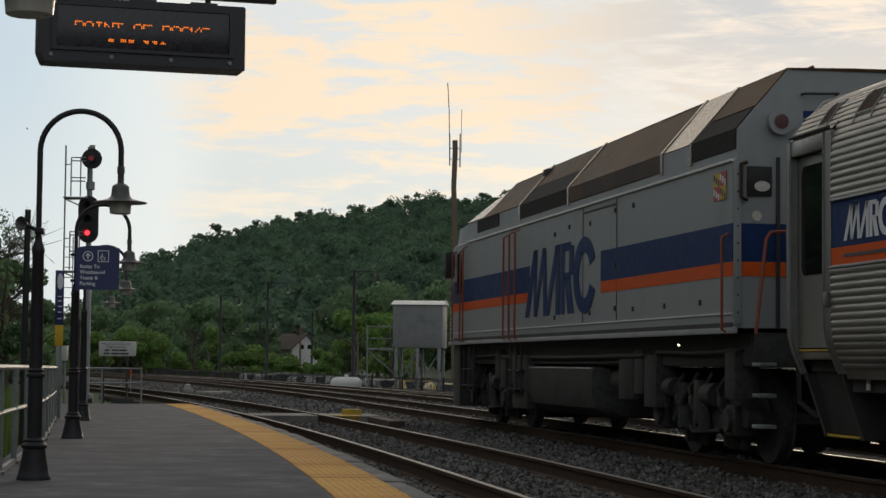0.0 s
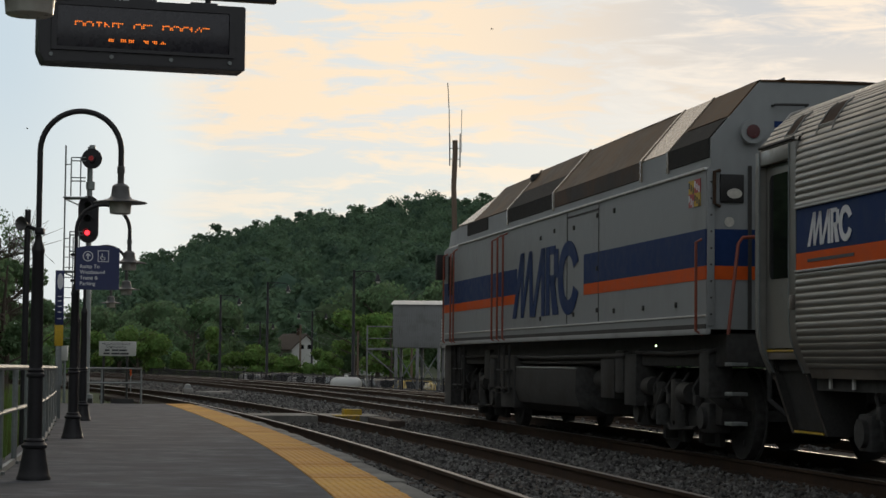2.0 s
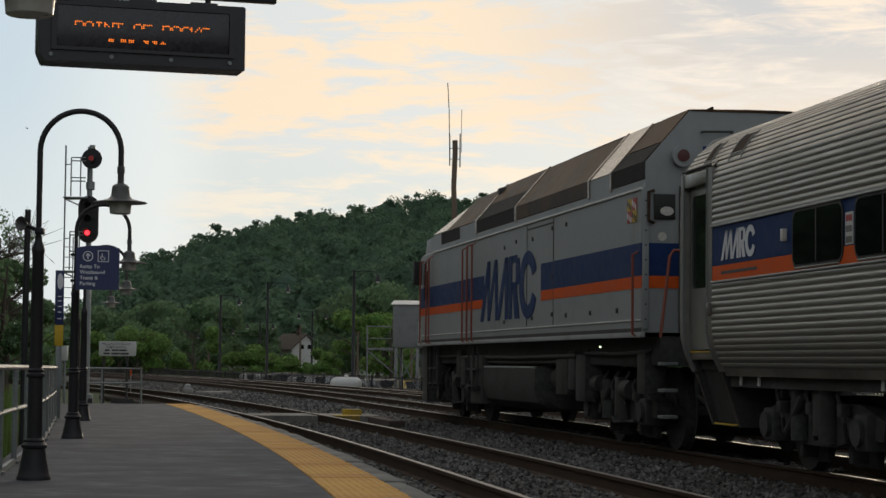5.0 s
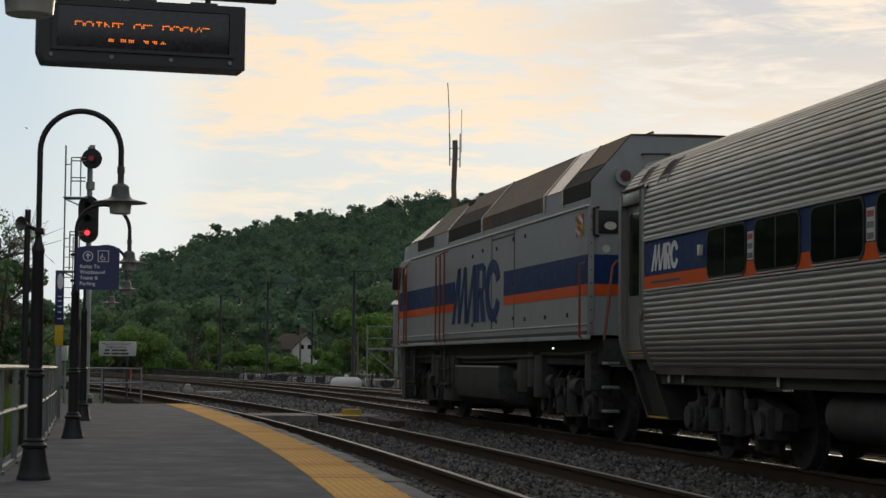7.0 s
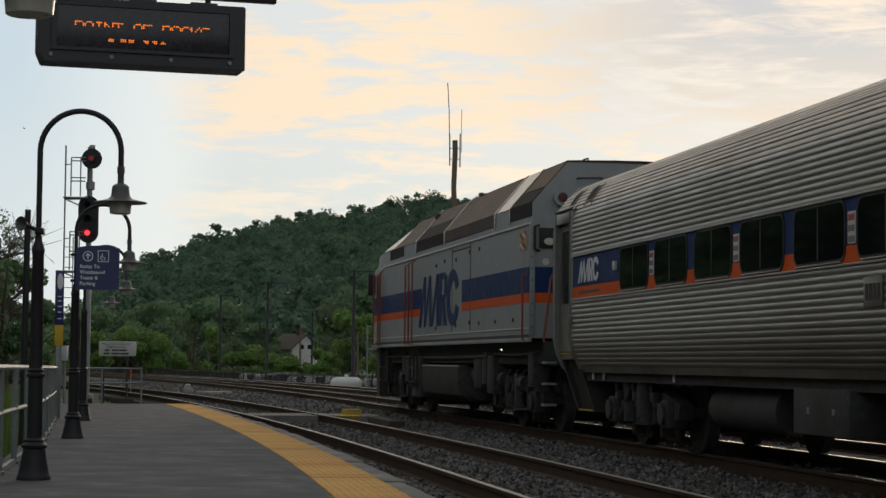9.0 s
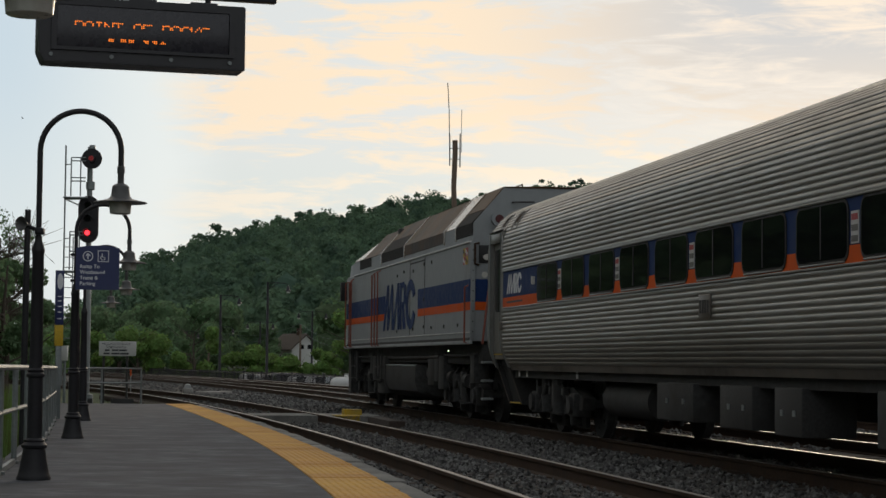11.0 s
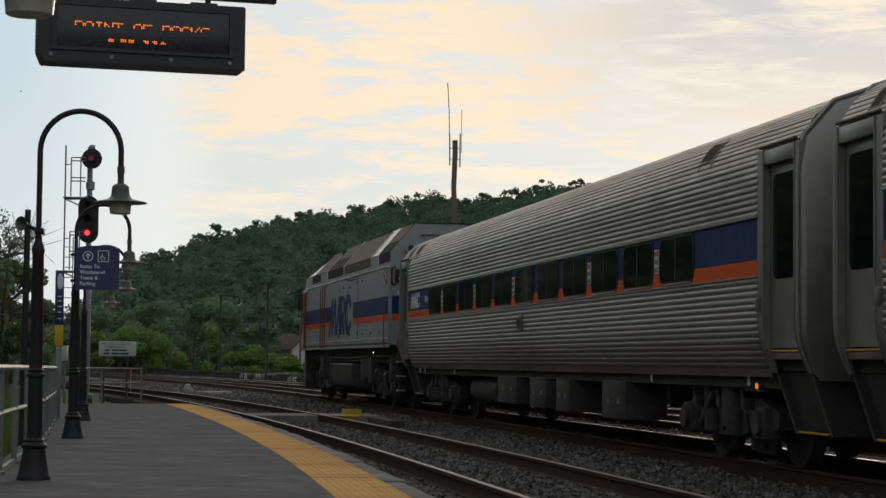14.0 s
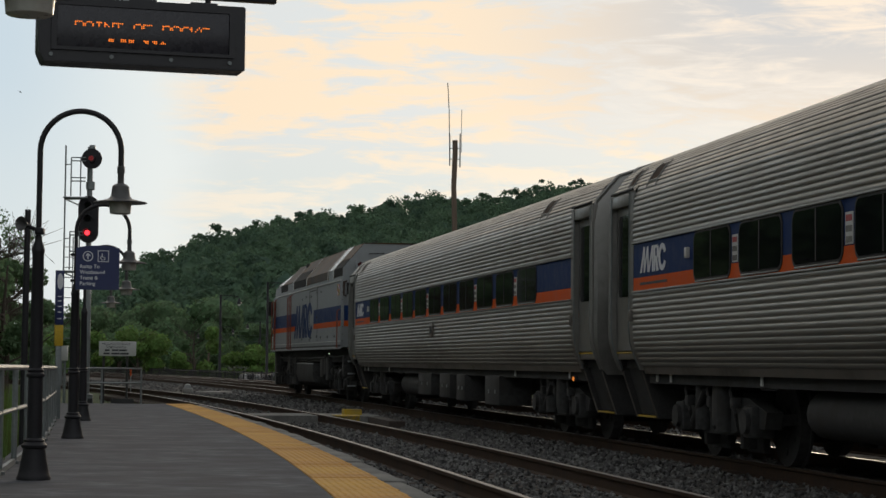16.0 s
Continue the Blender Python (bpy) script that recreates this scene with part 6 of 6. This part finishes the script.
def tree(x, y, h, w, mat, seed, label, low=0.25, bare=False, leaves=360):
    rng = np.random.default_rng(seed)
    t = thing("tree", label, "tree", pose(x, y, -0.36), "trees")
    bm = bmesh.new()
    trunk = [(0.0, 0.0, 0.0), (0.1, 0.05, h * 0.25), (-0.05, 0.1, h * 0.5), (0.1, 0.0, h * 0.8)]
    r0 = 0.022 * h + 0.04
    for i, (a, b) in enumerate(zip(trunk, trunk[1:])):
        rod(bm, a, b, r0 * (1 - 0.28 * i), 9, r0 * (0.72 - 0.28 * i))
    for k in range(34 if bare else 9):
        z = h * rng.uniform(low, 0.75)
        q = rng.uniform(0, 6.28)
        l = w * 0.5 * rng.uniform(0.55, 0.95)
        tip = Vector((math.cos(q) * l, math.sin(q) * l, z + l * rng.uniform(0.3, 0.9)))
        rod(bm, (0, 0, z), tip, r0 * (0.12 if bare else 0.3), 6, r0 * 0.04)
        if bare:
            for _ in range(34):
                f = rng.uniform(0.3, 1.0)
                b0 = Vector((0, 0, z)).lerp(tip, f)
                rod(bm, b0, b0 + Vector(rng.normal(size=3) * 0.22 * l + np.array([0, 0, 0.18 * l])), r0 * 0.07, 4, r0 * 0.03)
    part("trunk", bm, "bark", t)
    V, Fc = [], []
    n = max(6, int(w * h / 5))
    for k in range(n):
        q, u = rng.uniform(0, 6.28), rng.uniform(0, 1) ** 0.5
        zc = h * rng.uniform(low + 0.1, 0.88)
        reach = w * 0.5 * math.sqrt(max(0.1, 1 - ((zc / h - 0.55) / 0.5) ** 2)) * 0.8
        c = np.array([math.cos(q) * u * reach, math.sin(q) * u * reach, zc])
        rr = w * rng.uniform(0.13, 0.22)
        if not bare:
            crown(rng, c, np.array([rr, rr, rr * 0.8]) * 0.9, V, Fc, SMALL)
        foliage(rng, c, np.array([rr, rr, rr * 0.8]) * 1.04, 260 if bare else leaves, (0.006 if bare else 0.012) * w + 0.03, V, Fc, -1, 0.75)
    me = raw("crown", V, Fc, mat)
    c = new("crown", me)
    c.parent = t
    return t


def trees():
    a, b, c = "leafy dark green broadleaf tree by the railway", "bright green young bush beside the fence", "broad mid-green tree in front of the hill"
    # the first four, out of view, are set tall to darken window reflections
    for i, (x, y, h, w) in enumerate(((-63, 205, 10, 15), (-51.5, 200, 9.5, 12), (-45, 178, 9, 8), (-57, 185, 10, 10), (-40, 205, 5.2, 12), (-32.5, 205, 6.3, 11), (-26.5, 208, 7.3, 13), (-24.5, 214, 6.6, 9), (-20.4, 226, 5.6, 6), (-6, 190, 8.6, 11), (2, 196, 9, 12), (-76, 225, 6, 17), (11, 205, 9, 14), (22, 215, 9, 14), (34, 225, 9, 15), (-36, 222, 7, 12), (-23, 186, 5.0, 8), (-30, 188, 4.6, 8), (-10.5, 216, 6.5, 8), (-38, 188, 4.2, 9), (-2.5, 178, 7.2, 9))):
        tree(x, y, h, w, "leaf", 20 + i, c, 0.12)
    for i, (x, y, h, w) in enumerate(((-19.3, 158, 4.6, 4.6), (-24, 160, 3.8, 5.2), (-28.5, 160, 3.4, 5.5), (-14.5, 160, 2.6, 5.0), (-9.0, 158, 2.5, 3.4), (-6.6, 152, 5.5, 5.2), (-33, 165, 3.6, 6), (-4.0, 160, 6.0, 5.5), (-13.8, 165, 2.3, 3.2))):
        tree(x, y, h, w, "leaf_light", 60 + i, b, 0.05)
    for i, (x, y, h, w) in enumerate(((-17.2, 72, 5.6, 6.2), (-21.5, 80, 7.0, 7.5), (-22, 66, 6.6, 7))):
        tree(x, y, h, w, "leaf", 80 + i, a, 0.12)
    for i, (x, y, h, w) in enumerate(((-27, 110, 7, 8), (-33, 125, 8, 9))):
        tree(x, y, h, w, "leaf", 86 + i, a, 0.1)
    tree(-15.1, 70, 5.8, 3.6, "leaf", 99, a, 0.02, leaves=520)
    # unseen trees added beside the station to keep bright sky off the train
    for i in range(13):
        tree(-17.5 - 1.2 * (i % 3) - 0.08 * i, 56 - 8.5 * i, 9 + (i * 5) % 4, 9.5, "leaf", 120 + i, a, 0.08, leaves=280)
    # more added trees, nearly all unseen, where windows would reflect open sky
    for i, (x, y) in enumerate(((-27, 98), (-31, 112), (-36, 128), (-41, 146), (-47, 165), (-24, 88), (-18.5, 62), (-26.5, 106), (-24.5, 74))):
        tree(x, y, 9.5, 8.5, "leaf", 150 + i, a, 0.05)
    tree(-19.3, 88, 8.3, 4.4, "leaf", 90, "thinly leaved grey tree behind the railing", 0.3, bare=True)
    tree(-22.4, 112, 4.8, 5.6, "leaf", 91, c, 0.05)
    tree(-14.0, 176, 3.0, 3.6, "leaf", 94, c, 0.05)
    tree(-11.3, 158, 1.75, 4.6, "leaf_light", 97, b, 0.02)
    tree(-16.4, 160, 1.9, 4.0, "leaf_light", 98, b, 0.02)
    # four unseen trees, added to close gaps of sky in the window reflections
    tree(-20.6, 70, 11.5, 8, "leaf", 100, a, 0.03)
    tree(-25.5, 80, 12, 8, "leaf", 101, a, 0.03)
    tree(-20.5, 60, 10.5, 9, "leaf", 95, a, 0.05)
    tree(-21.5, 51, 10.5, 9, "leaf", 96, a, 0.05)
    tree(-20.2, 94, 3.6, 4.2, "leaf", 92, c, 0.05)
    tree(-17.6, 82, 6.2, 3.2, "leaf", 93, a, 0.05)


def yard_lamp(x, y, h, reach, two=False):
    m = pose(x, y, -0.34, 0, 0, random.uniform(-4, 4))
    t = thing("street_lamp", "tall thin black street lamp with two arms and hanging lanterns" if two else "tall thin black street lamp with a side arm and hanging lantern", "street lamp", m, "car park lamps")
    bm = bmesh.new()
    lathe(bm, [(0.16, 0), (0.16, 0.3), (0.095, 0.4), (0.075, h), (0.001, h + 0.03)], 10)
    part("post", bm, "black_iron", t)
    for e in (1, -1) if two else (1,):
        bm = bmesh.new()
        pipe(bm, [(0, 0, h - 0.08), (e * reach * 0.5, 0, h - 0.04), (e * reach * 0.92, 0, h - 0.1), (e * reach, 0, h - 0.25)], 0.026, 6)
        pipe(bm, [(0, 0, h - 0.5), (e * reach * 0.3, 0, h - 0.25), (e * reach * 0.55, 0, h - 0.06)], 0.018, 6)
        part("arm", bm, "black_iron", t)
        bm = bmesh.new()
        lathe(bm, [(0.03, h - 0.22), (0.09, h - 0.30), (0.12, h - 0.48), (0.19, h - 0.58), (0.19, h - 0.61), (0.10, h - 0.63)], 14, (e * reach, 0, 0))
        lan = part("lantern", bm, "black_iron", t, "dark hanging lantern")
        bm = bmesh.new()
        lathe(bm, [(0.10, h - 0.63), (0.10, h - 0.72), (0.001, h - 0.76)], 12, (e * reach, 0, 0))
        part("globe", bm, "lamp_glass", lan, "pale glass globe")


def fence_off(s):
    f = min(1.0, max(0.0, (95 - s) / 55))
    return -6.5 - 6.0 * f * f * (3 - 2 * f)


def fence():
    t = thing("fence", "black iron picket fence beside the car park", "fence", kind="structure")
    for z in (0.10, 0.63):
        bm = bmesh.new()
        pipe(bm, [(*line(s, fence_off(s))[:2], z - 0.3) for s in range(40, 220, 4)], 0.022, 6)
        part("fence_rail", bm, "black_iron", t)
    V, Fc = [], []
    s = 40.0
    while s < 215:
        x, y, a = line(s, fence_off(s))
        w, k = 0.013, len(V)
        for zz in (-0.35, 0.42):
            V.extend([(x - w, y - w, zz), (x + w, y - w, zz), (x + w, y + w, zz), (x - w, y + w, zz)])
        Fc.extend([(k, k + 1, k + 5, k + 4), (k + 1, k + 2, k + 6, k + 5), (k + 2, k + 3, k + 7, k + 6), (k + 3, k, k + 4, k + 7), (k + 4, k + 5, k + 6, k + 7)])
        s += 0.19
    ob = new("pickets", raw("pickets", V, Fc, "black_iron"))
    ob.parent = t
    tagged(ob, kind="stuff")
    for i in range(60):
        x, y, a = line(40 + 2.9 * i, fence_off(40 + 2.9 * i))
        bm = bmesh.new()
        box(bm, x - 0.035, x + 0.035, y - 0.035, y + 0.035, -0.36, 0.46, 0.006)
        part("fence_post", bm, "black_iron", t)


def car(m, paint, label, tall=1.0):
    t = thing("car", label, "car", m, "parked cars")
    bm = bmesh.new()
    L = 2.2
    prof = [(-L, 0.35), (-L - 0.03, 0.62), (-L + 0.12, 0.86), (-1.35, 0.95), (-0.75, 1.40 * tall), (0.35, 1.44 * tall), (1.05, 1.0), (L - 0.25, 0.86), (L, 0.66), (L, 0.34)]
    loft(bm, [[Vector((x, y, 0.0 + z * (1 if z < 1 else f) )) for x, z in prof] for y, f in ((-0.86, 0.90), (-0.78, 1.0), (0.78, 1.0), (0.86, 0.90))])
    part("body", bm, paint, t)
    for s in (1, -1):
        bm = bmesh.new()
        slab(bm, [(-1.1, s * 0.845, 0.95), (-0.72, s * 0.80, 1.30 * tall), (-0.16, s * 0.80, 1.34 * tall), (-0.16, s * 0.845, 0.95)], (0, s * 0.03, 0))
        slab(bm, [(-0.08, s * 0.845, 0.95), (-0.08, s * 0.80, 1.34 * tall), (0.35, s * 0.80, 1.32 * tall), (0.85, s * 0.845, 0.98)], (0, s * 0.03, 0))
        part("side_window", bm, "glass", t, "dark car window")
    for x0, x1, z0, z1, d in ((-1.30, -0.80, 0.97, 1.36 * tall, -0.03), (0.98, 0.42, 1.02, 1.38 * tall, 0.03)):
        bm = bmesh.new()
        slab(bm, [(x0, 0.68, z0), (x0, -0.68, z0), (x1, -0.6, z1), (x1, 0.6, z1)], (d, 0, 0.02))
        part("windscreen", bm, "glass", t)
    for x in (-1.3, 1.32):
        for s in (1, -1):
            bm = bmesh.new()
            rod(bm, (x, s * 0.68, 0.31), (x, s * 0.88, 0.31), 0.31, 18)
            w = part("wheel", bm, "rubber", t)
            bm = bmesh.new()
            rod(bm, (x, s * 0.88, 0.31), (x, s * 0.89, 0.31), 0.18, 14)
            part("hubcap", bm, "galv", w)


def far_things():
    for x, y, h, r, two in ((-5.02, 115, 6.6, 1.35, False), (-11.7, 136, 6.7, 1.35, False), (-15.5, 142, 6.0, 1.3, False), (-11.83, 185, 6.0, 1.25, True), (-17.0, 190, 5.1, 1.2, True), (-21.7, 200, 4.8, 1.1, True), (-25.1, 200, 4.3, 1.1, True)):
        yard_lamp(x, y, h, r, two)
    spots = [(102, "car_yellow", "pale yellow parked car behind the fence", 1.0), (107, "car_dark", "dark parked car behind the fence", 1.0), (97, "car_yellow", "yellow parked car behind the fence", 0.95), (112, "car_silver", "silver parked car behind the fence", 1.0), (117.5, "car_silver", "silver parked car behind the fence", 1.05), (123, "car_white", "white parked car behind the fence", 1.0), (128.5, "car_white", "white parked car behind the fence", 1.0), (134, "car_dark", "dark parked car behind the fence", 1.1), (139.5, "car_silver", "silver parked car behind the fence", 1.0), (145, "car_white", "white parked car behind the fence", 1.0)]
    for s, mat, lab, tall in spots:
        car(on_line(s, fence_off(s) - (3.3 + (s * 7) % 0.8), -1.275, random.choice((0, 180)) + random.uniform(-3, 3)), mat, lab, tall)
    # white gas tank on cradles
    x, y = -4.55, 97
    t = thing("gas_tank", "white horizontal gas tank on short legs", "tank", pose(x, y, -0.33, 0, 0, 3))
    bm = bmesh.new()
    prof = [(0.001, -0.76)] + [(0.31 * math.sin(a), -0.45 - 0.31 * math.cos(a)) for a in np.linspace(0.2, 1.57, 7)] + [(0.31 * math.cos(a), 0.45 + 0.31 * math.sin(a)) for a in np.linspace(0, 1.4, 7)] + [(0.001, 0.76)]
    lathe(bm, prof, 22)
    bmesh.ops.transform(bm, verts=bm.verts[:], matrix=pose(0, 0, 0.36, 0, 90))
    part("vessel", bm, "tank_white", t)
    bm = bmesh.new()
    lathe(bm, [(0.1, 0.64), (0.1, 0.74), (0.07, 0.78), (0.001, 0.79)], 14)
    part("valve_cover", bm, "tank_white", t)
    for x in (-0.4, 0.4):
        bm = bmesh.new()
        box(bm, x - 0.05, x + 0.05, -0.2, 0.2, 0, 0.2)
        part("leg", bm, "concrete", t)
    # cabin on stilts
    t = thing("equipment_cabin", "grey metal cabin on a steel stilt frame", "cabin", pose(-1.05, 95, -0.33, 0, 0, -6))
    bm = bmesh.new()
    box(bm, -1.15, 1.15, -0.9, 1.3, 2.08, 4.08, 0.03)
    wall = part("cabin_wall", bm, "cabin", t, "ribbed grey metal wall")
    bm = bmesh.new()
    box(bm, -0.02, 0.02, -0.915, -0.902, 2.1, 4.05)
    rib = mesh_of(bm, "rib", "cabin")
    for k in range(22):
        ob = new("rib", rib)
        ob.parent, ob.location = wall, (-1.1 + 0.104 * k, 0, 0)
    bm = bmesh.new()
    slab(bm, [(-1.25, -1.0, 4.08), (-1.25, 0.2, 4.30), (-1.25, 1.4, 4.08)], (2.5, 0, 0))
    part("cabin_roof", bm, "white", t, "pale low gable roof")
    for x in (-1.0, 0.0, 1.0):
        for y in (-0.8, 1.1):
            bm = bmesh.new()
            box(bm, x - 0.07, x + 0.07, y - 0.07, y + 0.07, 0, 2.08, 0.01)
            part("leg", bm, "cabin", t)
    bm = bmesh.new()
    for x in (-1.0, 0.0):
        rod(bm, (x, -0.8, 0.2), (x + 1, -0.8, 1.9), 0.03, 6)
        rod(bm, (x + 1, -0.8, 0.2), (x, -0.8, 1.9), 0.03, 6)
    part("brace", bm, "galv", t)
    bm = bmesh.new()
    box(bm, -2.4, -1.15, -0.9, 0.6, 1.96, 2.06, 0.01)
    rod(bm, (-2.35, -0.85, 0), (-2.35, -0.85, 3.1), 0.04, 6)
    rod(bm, (-2.35, -0.85, 3.05), (-1.15, -0.85, 3.05), 0.025, 6)
    rod(bm, (-2.35, -0.85, 2.5), (-1.15, -0.85, 2.5), 0.02, 6)
    rod(bm, (-2.3, -0.85, 1.9), (-1.1, -0.85, 0.9), 0.03, 6)
    part("landing", bm, "cabin", t, "steel landing with railing")
    # white gabled house
    t = thing("house", "small white gabled house with a brown roof among the trees", "house", pose(-16.3, 229, 0, 0, 0, 40))
    bm = bmesh.new()
    slab(bm, [(-1.9, -1.6, -0.4), (1.9, -1.6, -0.4), (1.9, -1.6, 2.5), (0, -1.6, 4.0), (-1.9, -1.6, 2.5)], (0, 4.2, 0))
    part("wall", bm, "house", t, "white board walls")
    rf = None
    for s in (1, -1):
        bm = bmesh.new()
        slab(bm, [(0, -1.85, 4.2), (s * 2.25, -1.85, 2.4), (s * 2.25, -1.85, 2.25), (0, -1.85, 4.02)], (0, 4.7, 0))
        rf = part("roof", bm, "bark", t, "dull brown shingle roof")
    bm = bmesh.new()
    box(bm, -0.25, 0.2, -0.6, -0.15, 3.7, 4.8, 0.02)
    part("chimney", bm, "rail_side", rf, "brown brick chimney")
    for x, z in ((-0.55, 2.45), (0.55, 2.45)):
        bm = bmesh.new()
        box(bm, x - 0.28, x + 0.28, -1.64, -1.58, z, z + 0.5, 0.02)
        part("window", bm, "glass", t, "dark house window")
    t = thing("house", "low white house beyond the car park", "house", pose(-9.1, 222, 0, 0, 0, 10))
    bm = bmesh.new()
    slab(bm, [(-2.6, -2, -0.4), (-2.6, 2, -0.4), (-2.6, 2, 2.2), (-2.6, 0, 3.4), (-2.6, -2, 2.2)], (5.2, 0, 0))
    part("wall", bm, "house", t)
    bm = bmesh.new()
    slab(bm, [(-2.8, -2.3, 2.05), (-2.8, 0, 3.5), (-2.8, 2.3, 2.05), (-2.8, 0, 3.35)], (5.6, 0, 0))
    part("roof", bm, "roof_tile", t)
    # wooden radio pole
    t = thing("radio_pole", "tall weathered wooden pole with whip antennas", "pole", pose(0.83, 150, -0.35))
    bm = bmesh.new()
    pipe(bm, [(0.05, 0, 0), (0.05, 0, 6), (0.02, 0, 11), (-0.08, 0, 14.5), (0.0, 0, 17.0), (-0.02, 0, 17.9)], 0.20, 12)
    part("pole", bm, "wood", t)
    for pts, r in ((((-0.4, 0, 16.0), (-0.47, 0, 20.0), (-0.60, 0, 22.2)), 0.035), (((-0.38, 0, 16.1), (-0.40, 0, 18.4)), 0.035), (((0.36, 0, 15.9), (0.36, 0, 18.4)), 0.05), (((0.45, 0, 17.0), (0.46, 0, 20.2)), 0.022)):
        bm = bmesh.new()
        pipe(bm, pts, r, 6)
        part("antenna", bm, "galv", t, "thin whip antenna")
    bm = bmesh.new()
    for z in (16.5, 17.3):
        rod(bm, (-0.42, 0, z), (0.42, 0, z), 0.03, 6)
    part("crossarm", bm, "galv", t)
    # wires and their poles behind the car park
    t = thing("utility_line", "thin overhead wires on wooden poles", "wires")
    ends = [(-19.5, 170, 6.0), (-11.5, 165, 6.5), (-6.2, 150, 5.4), (-2.2, 148, 4.6)]
    for (a, b, c) in ends:
        bm = bmesh.new()
        rod(bm, (a, b, -0.4), (a, b, c * 0.62), 0.09, 8, 0.07)
        part("pole", bm, "wood", t)
    for (p, q) in zip(ends, ends[1:]):
        for dz in (0.0, -0.5):
            bm = bmesh.new()
            pts = [Vector(p).lerp(Vector(q), k / 8) - Vector((0, 0, math.sin(math.pi * k / 8) * 0.7 + 2.4 - dz)) for k in range(9)]
            pipe(bm, pts, 0.009, 5)
            part("wire", bm, "galv", t)


ground()
platform()
railing()
crossing()
first_post = lamp_post(-3.61, 18.1)
for px, py, tall in ((-2.33, 7.75, 1.012), (-4.99, 27.6, 0.965), (-6.27, 35.6, 0.93), (-8.1, 45.2, 0.94)):
    lamp_post(px, py, first_post, tall)
display()
ramp_sign()
mileage_sign()
signal()
small_platform_things()
hill()
trees()
fence()
far_things()
swift = bird(0.085, "small dark bird flying across the evening sky")
hoverer = bird(0.06, "tiny dark bird hovering in the pale sky")
loco = locomotive()
first_coach = coach()
second_coach = copy_thing(first_coach, pose(0, 0, 0))
VEHICLES = [(loco, LOCO_S, 6.1), (first_coach, COACH_S, 9.07), (second_coach, COACH_S - PITCH, 9.07)]
stones()
grass_blades()
track("track_near", 3.87, "rusty rails with polished tops on buried ties", 110, near_bend)
track("track_running", 0.0, "rails carrying the passenger train on dark ties", 110)
track("track_far", -3.5, "rails of the far track on dark ties", 60)
track("track_siding", -7.6, "rails of a siding beyond the far track", 40, siding_bend)
motions()
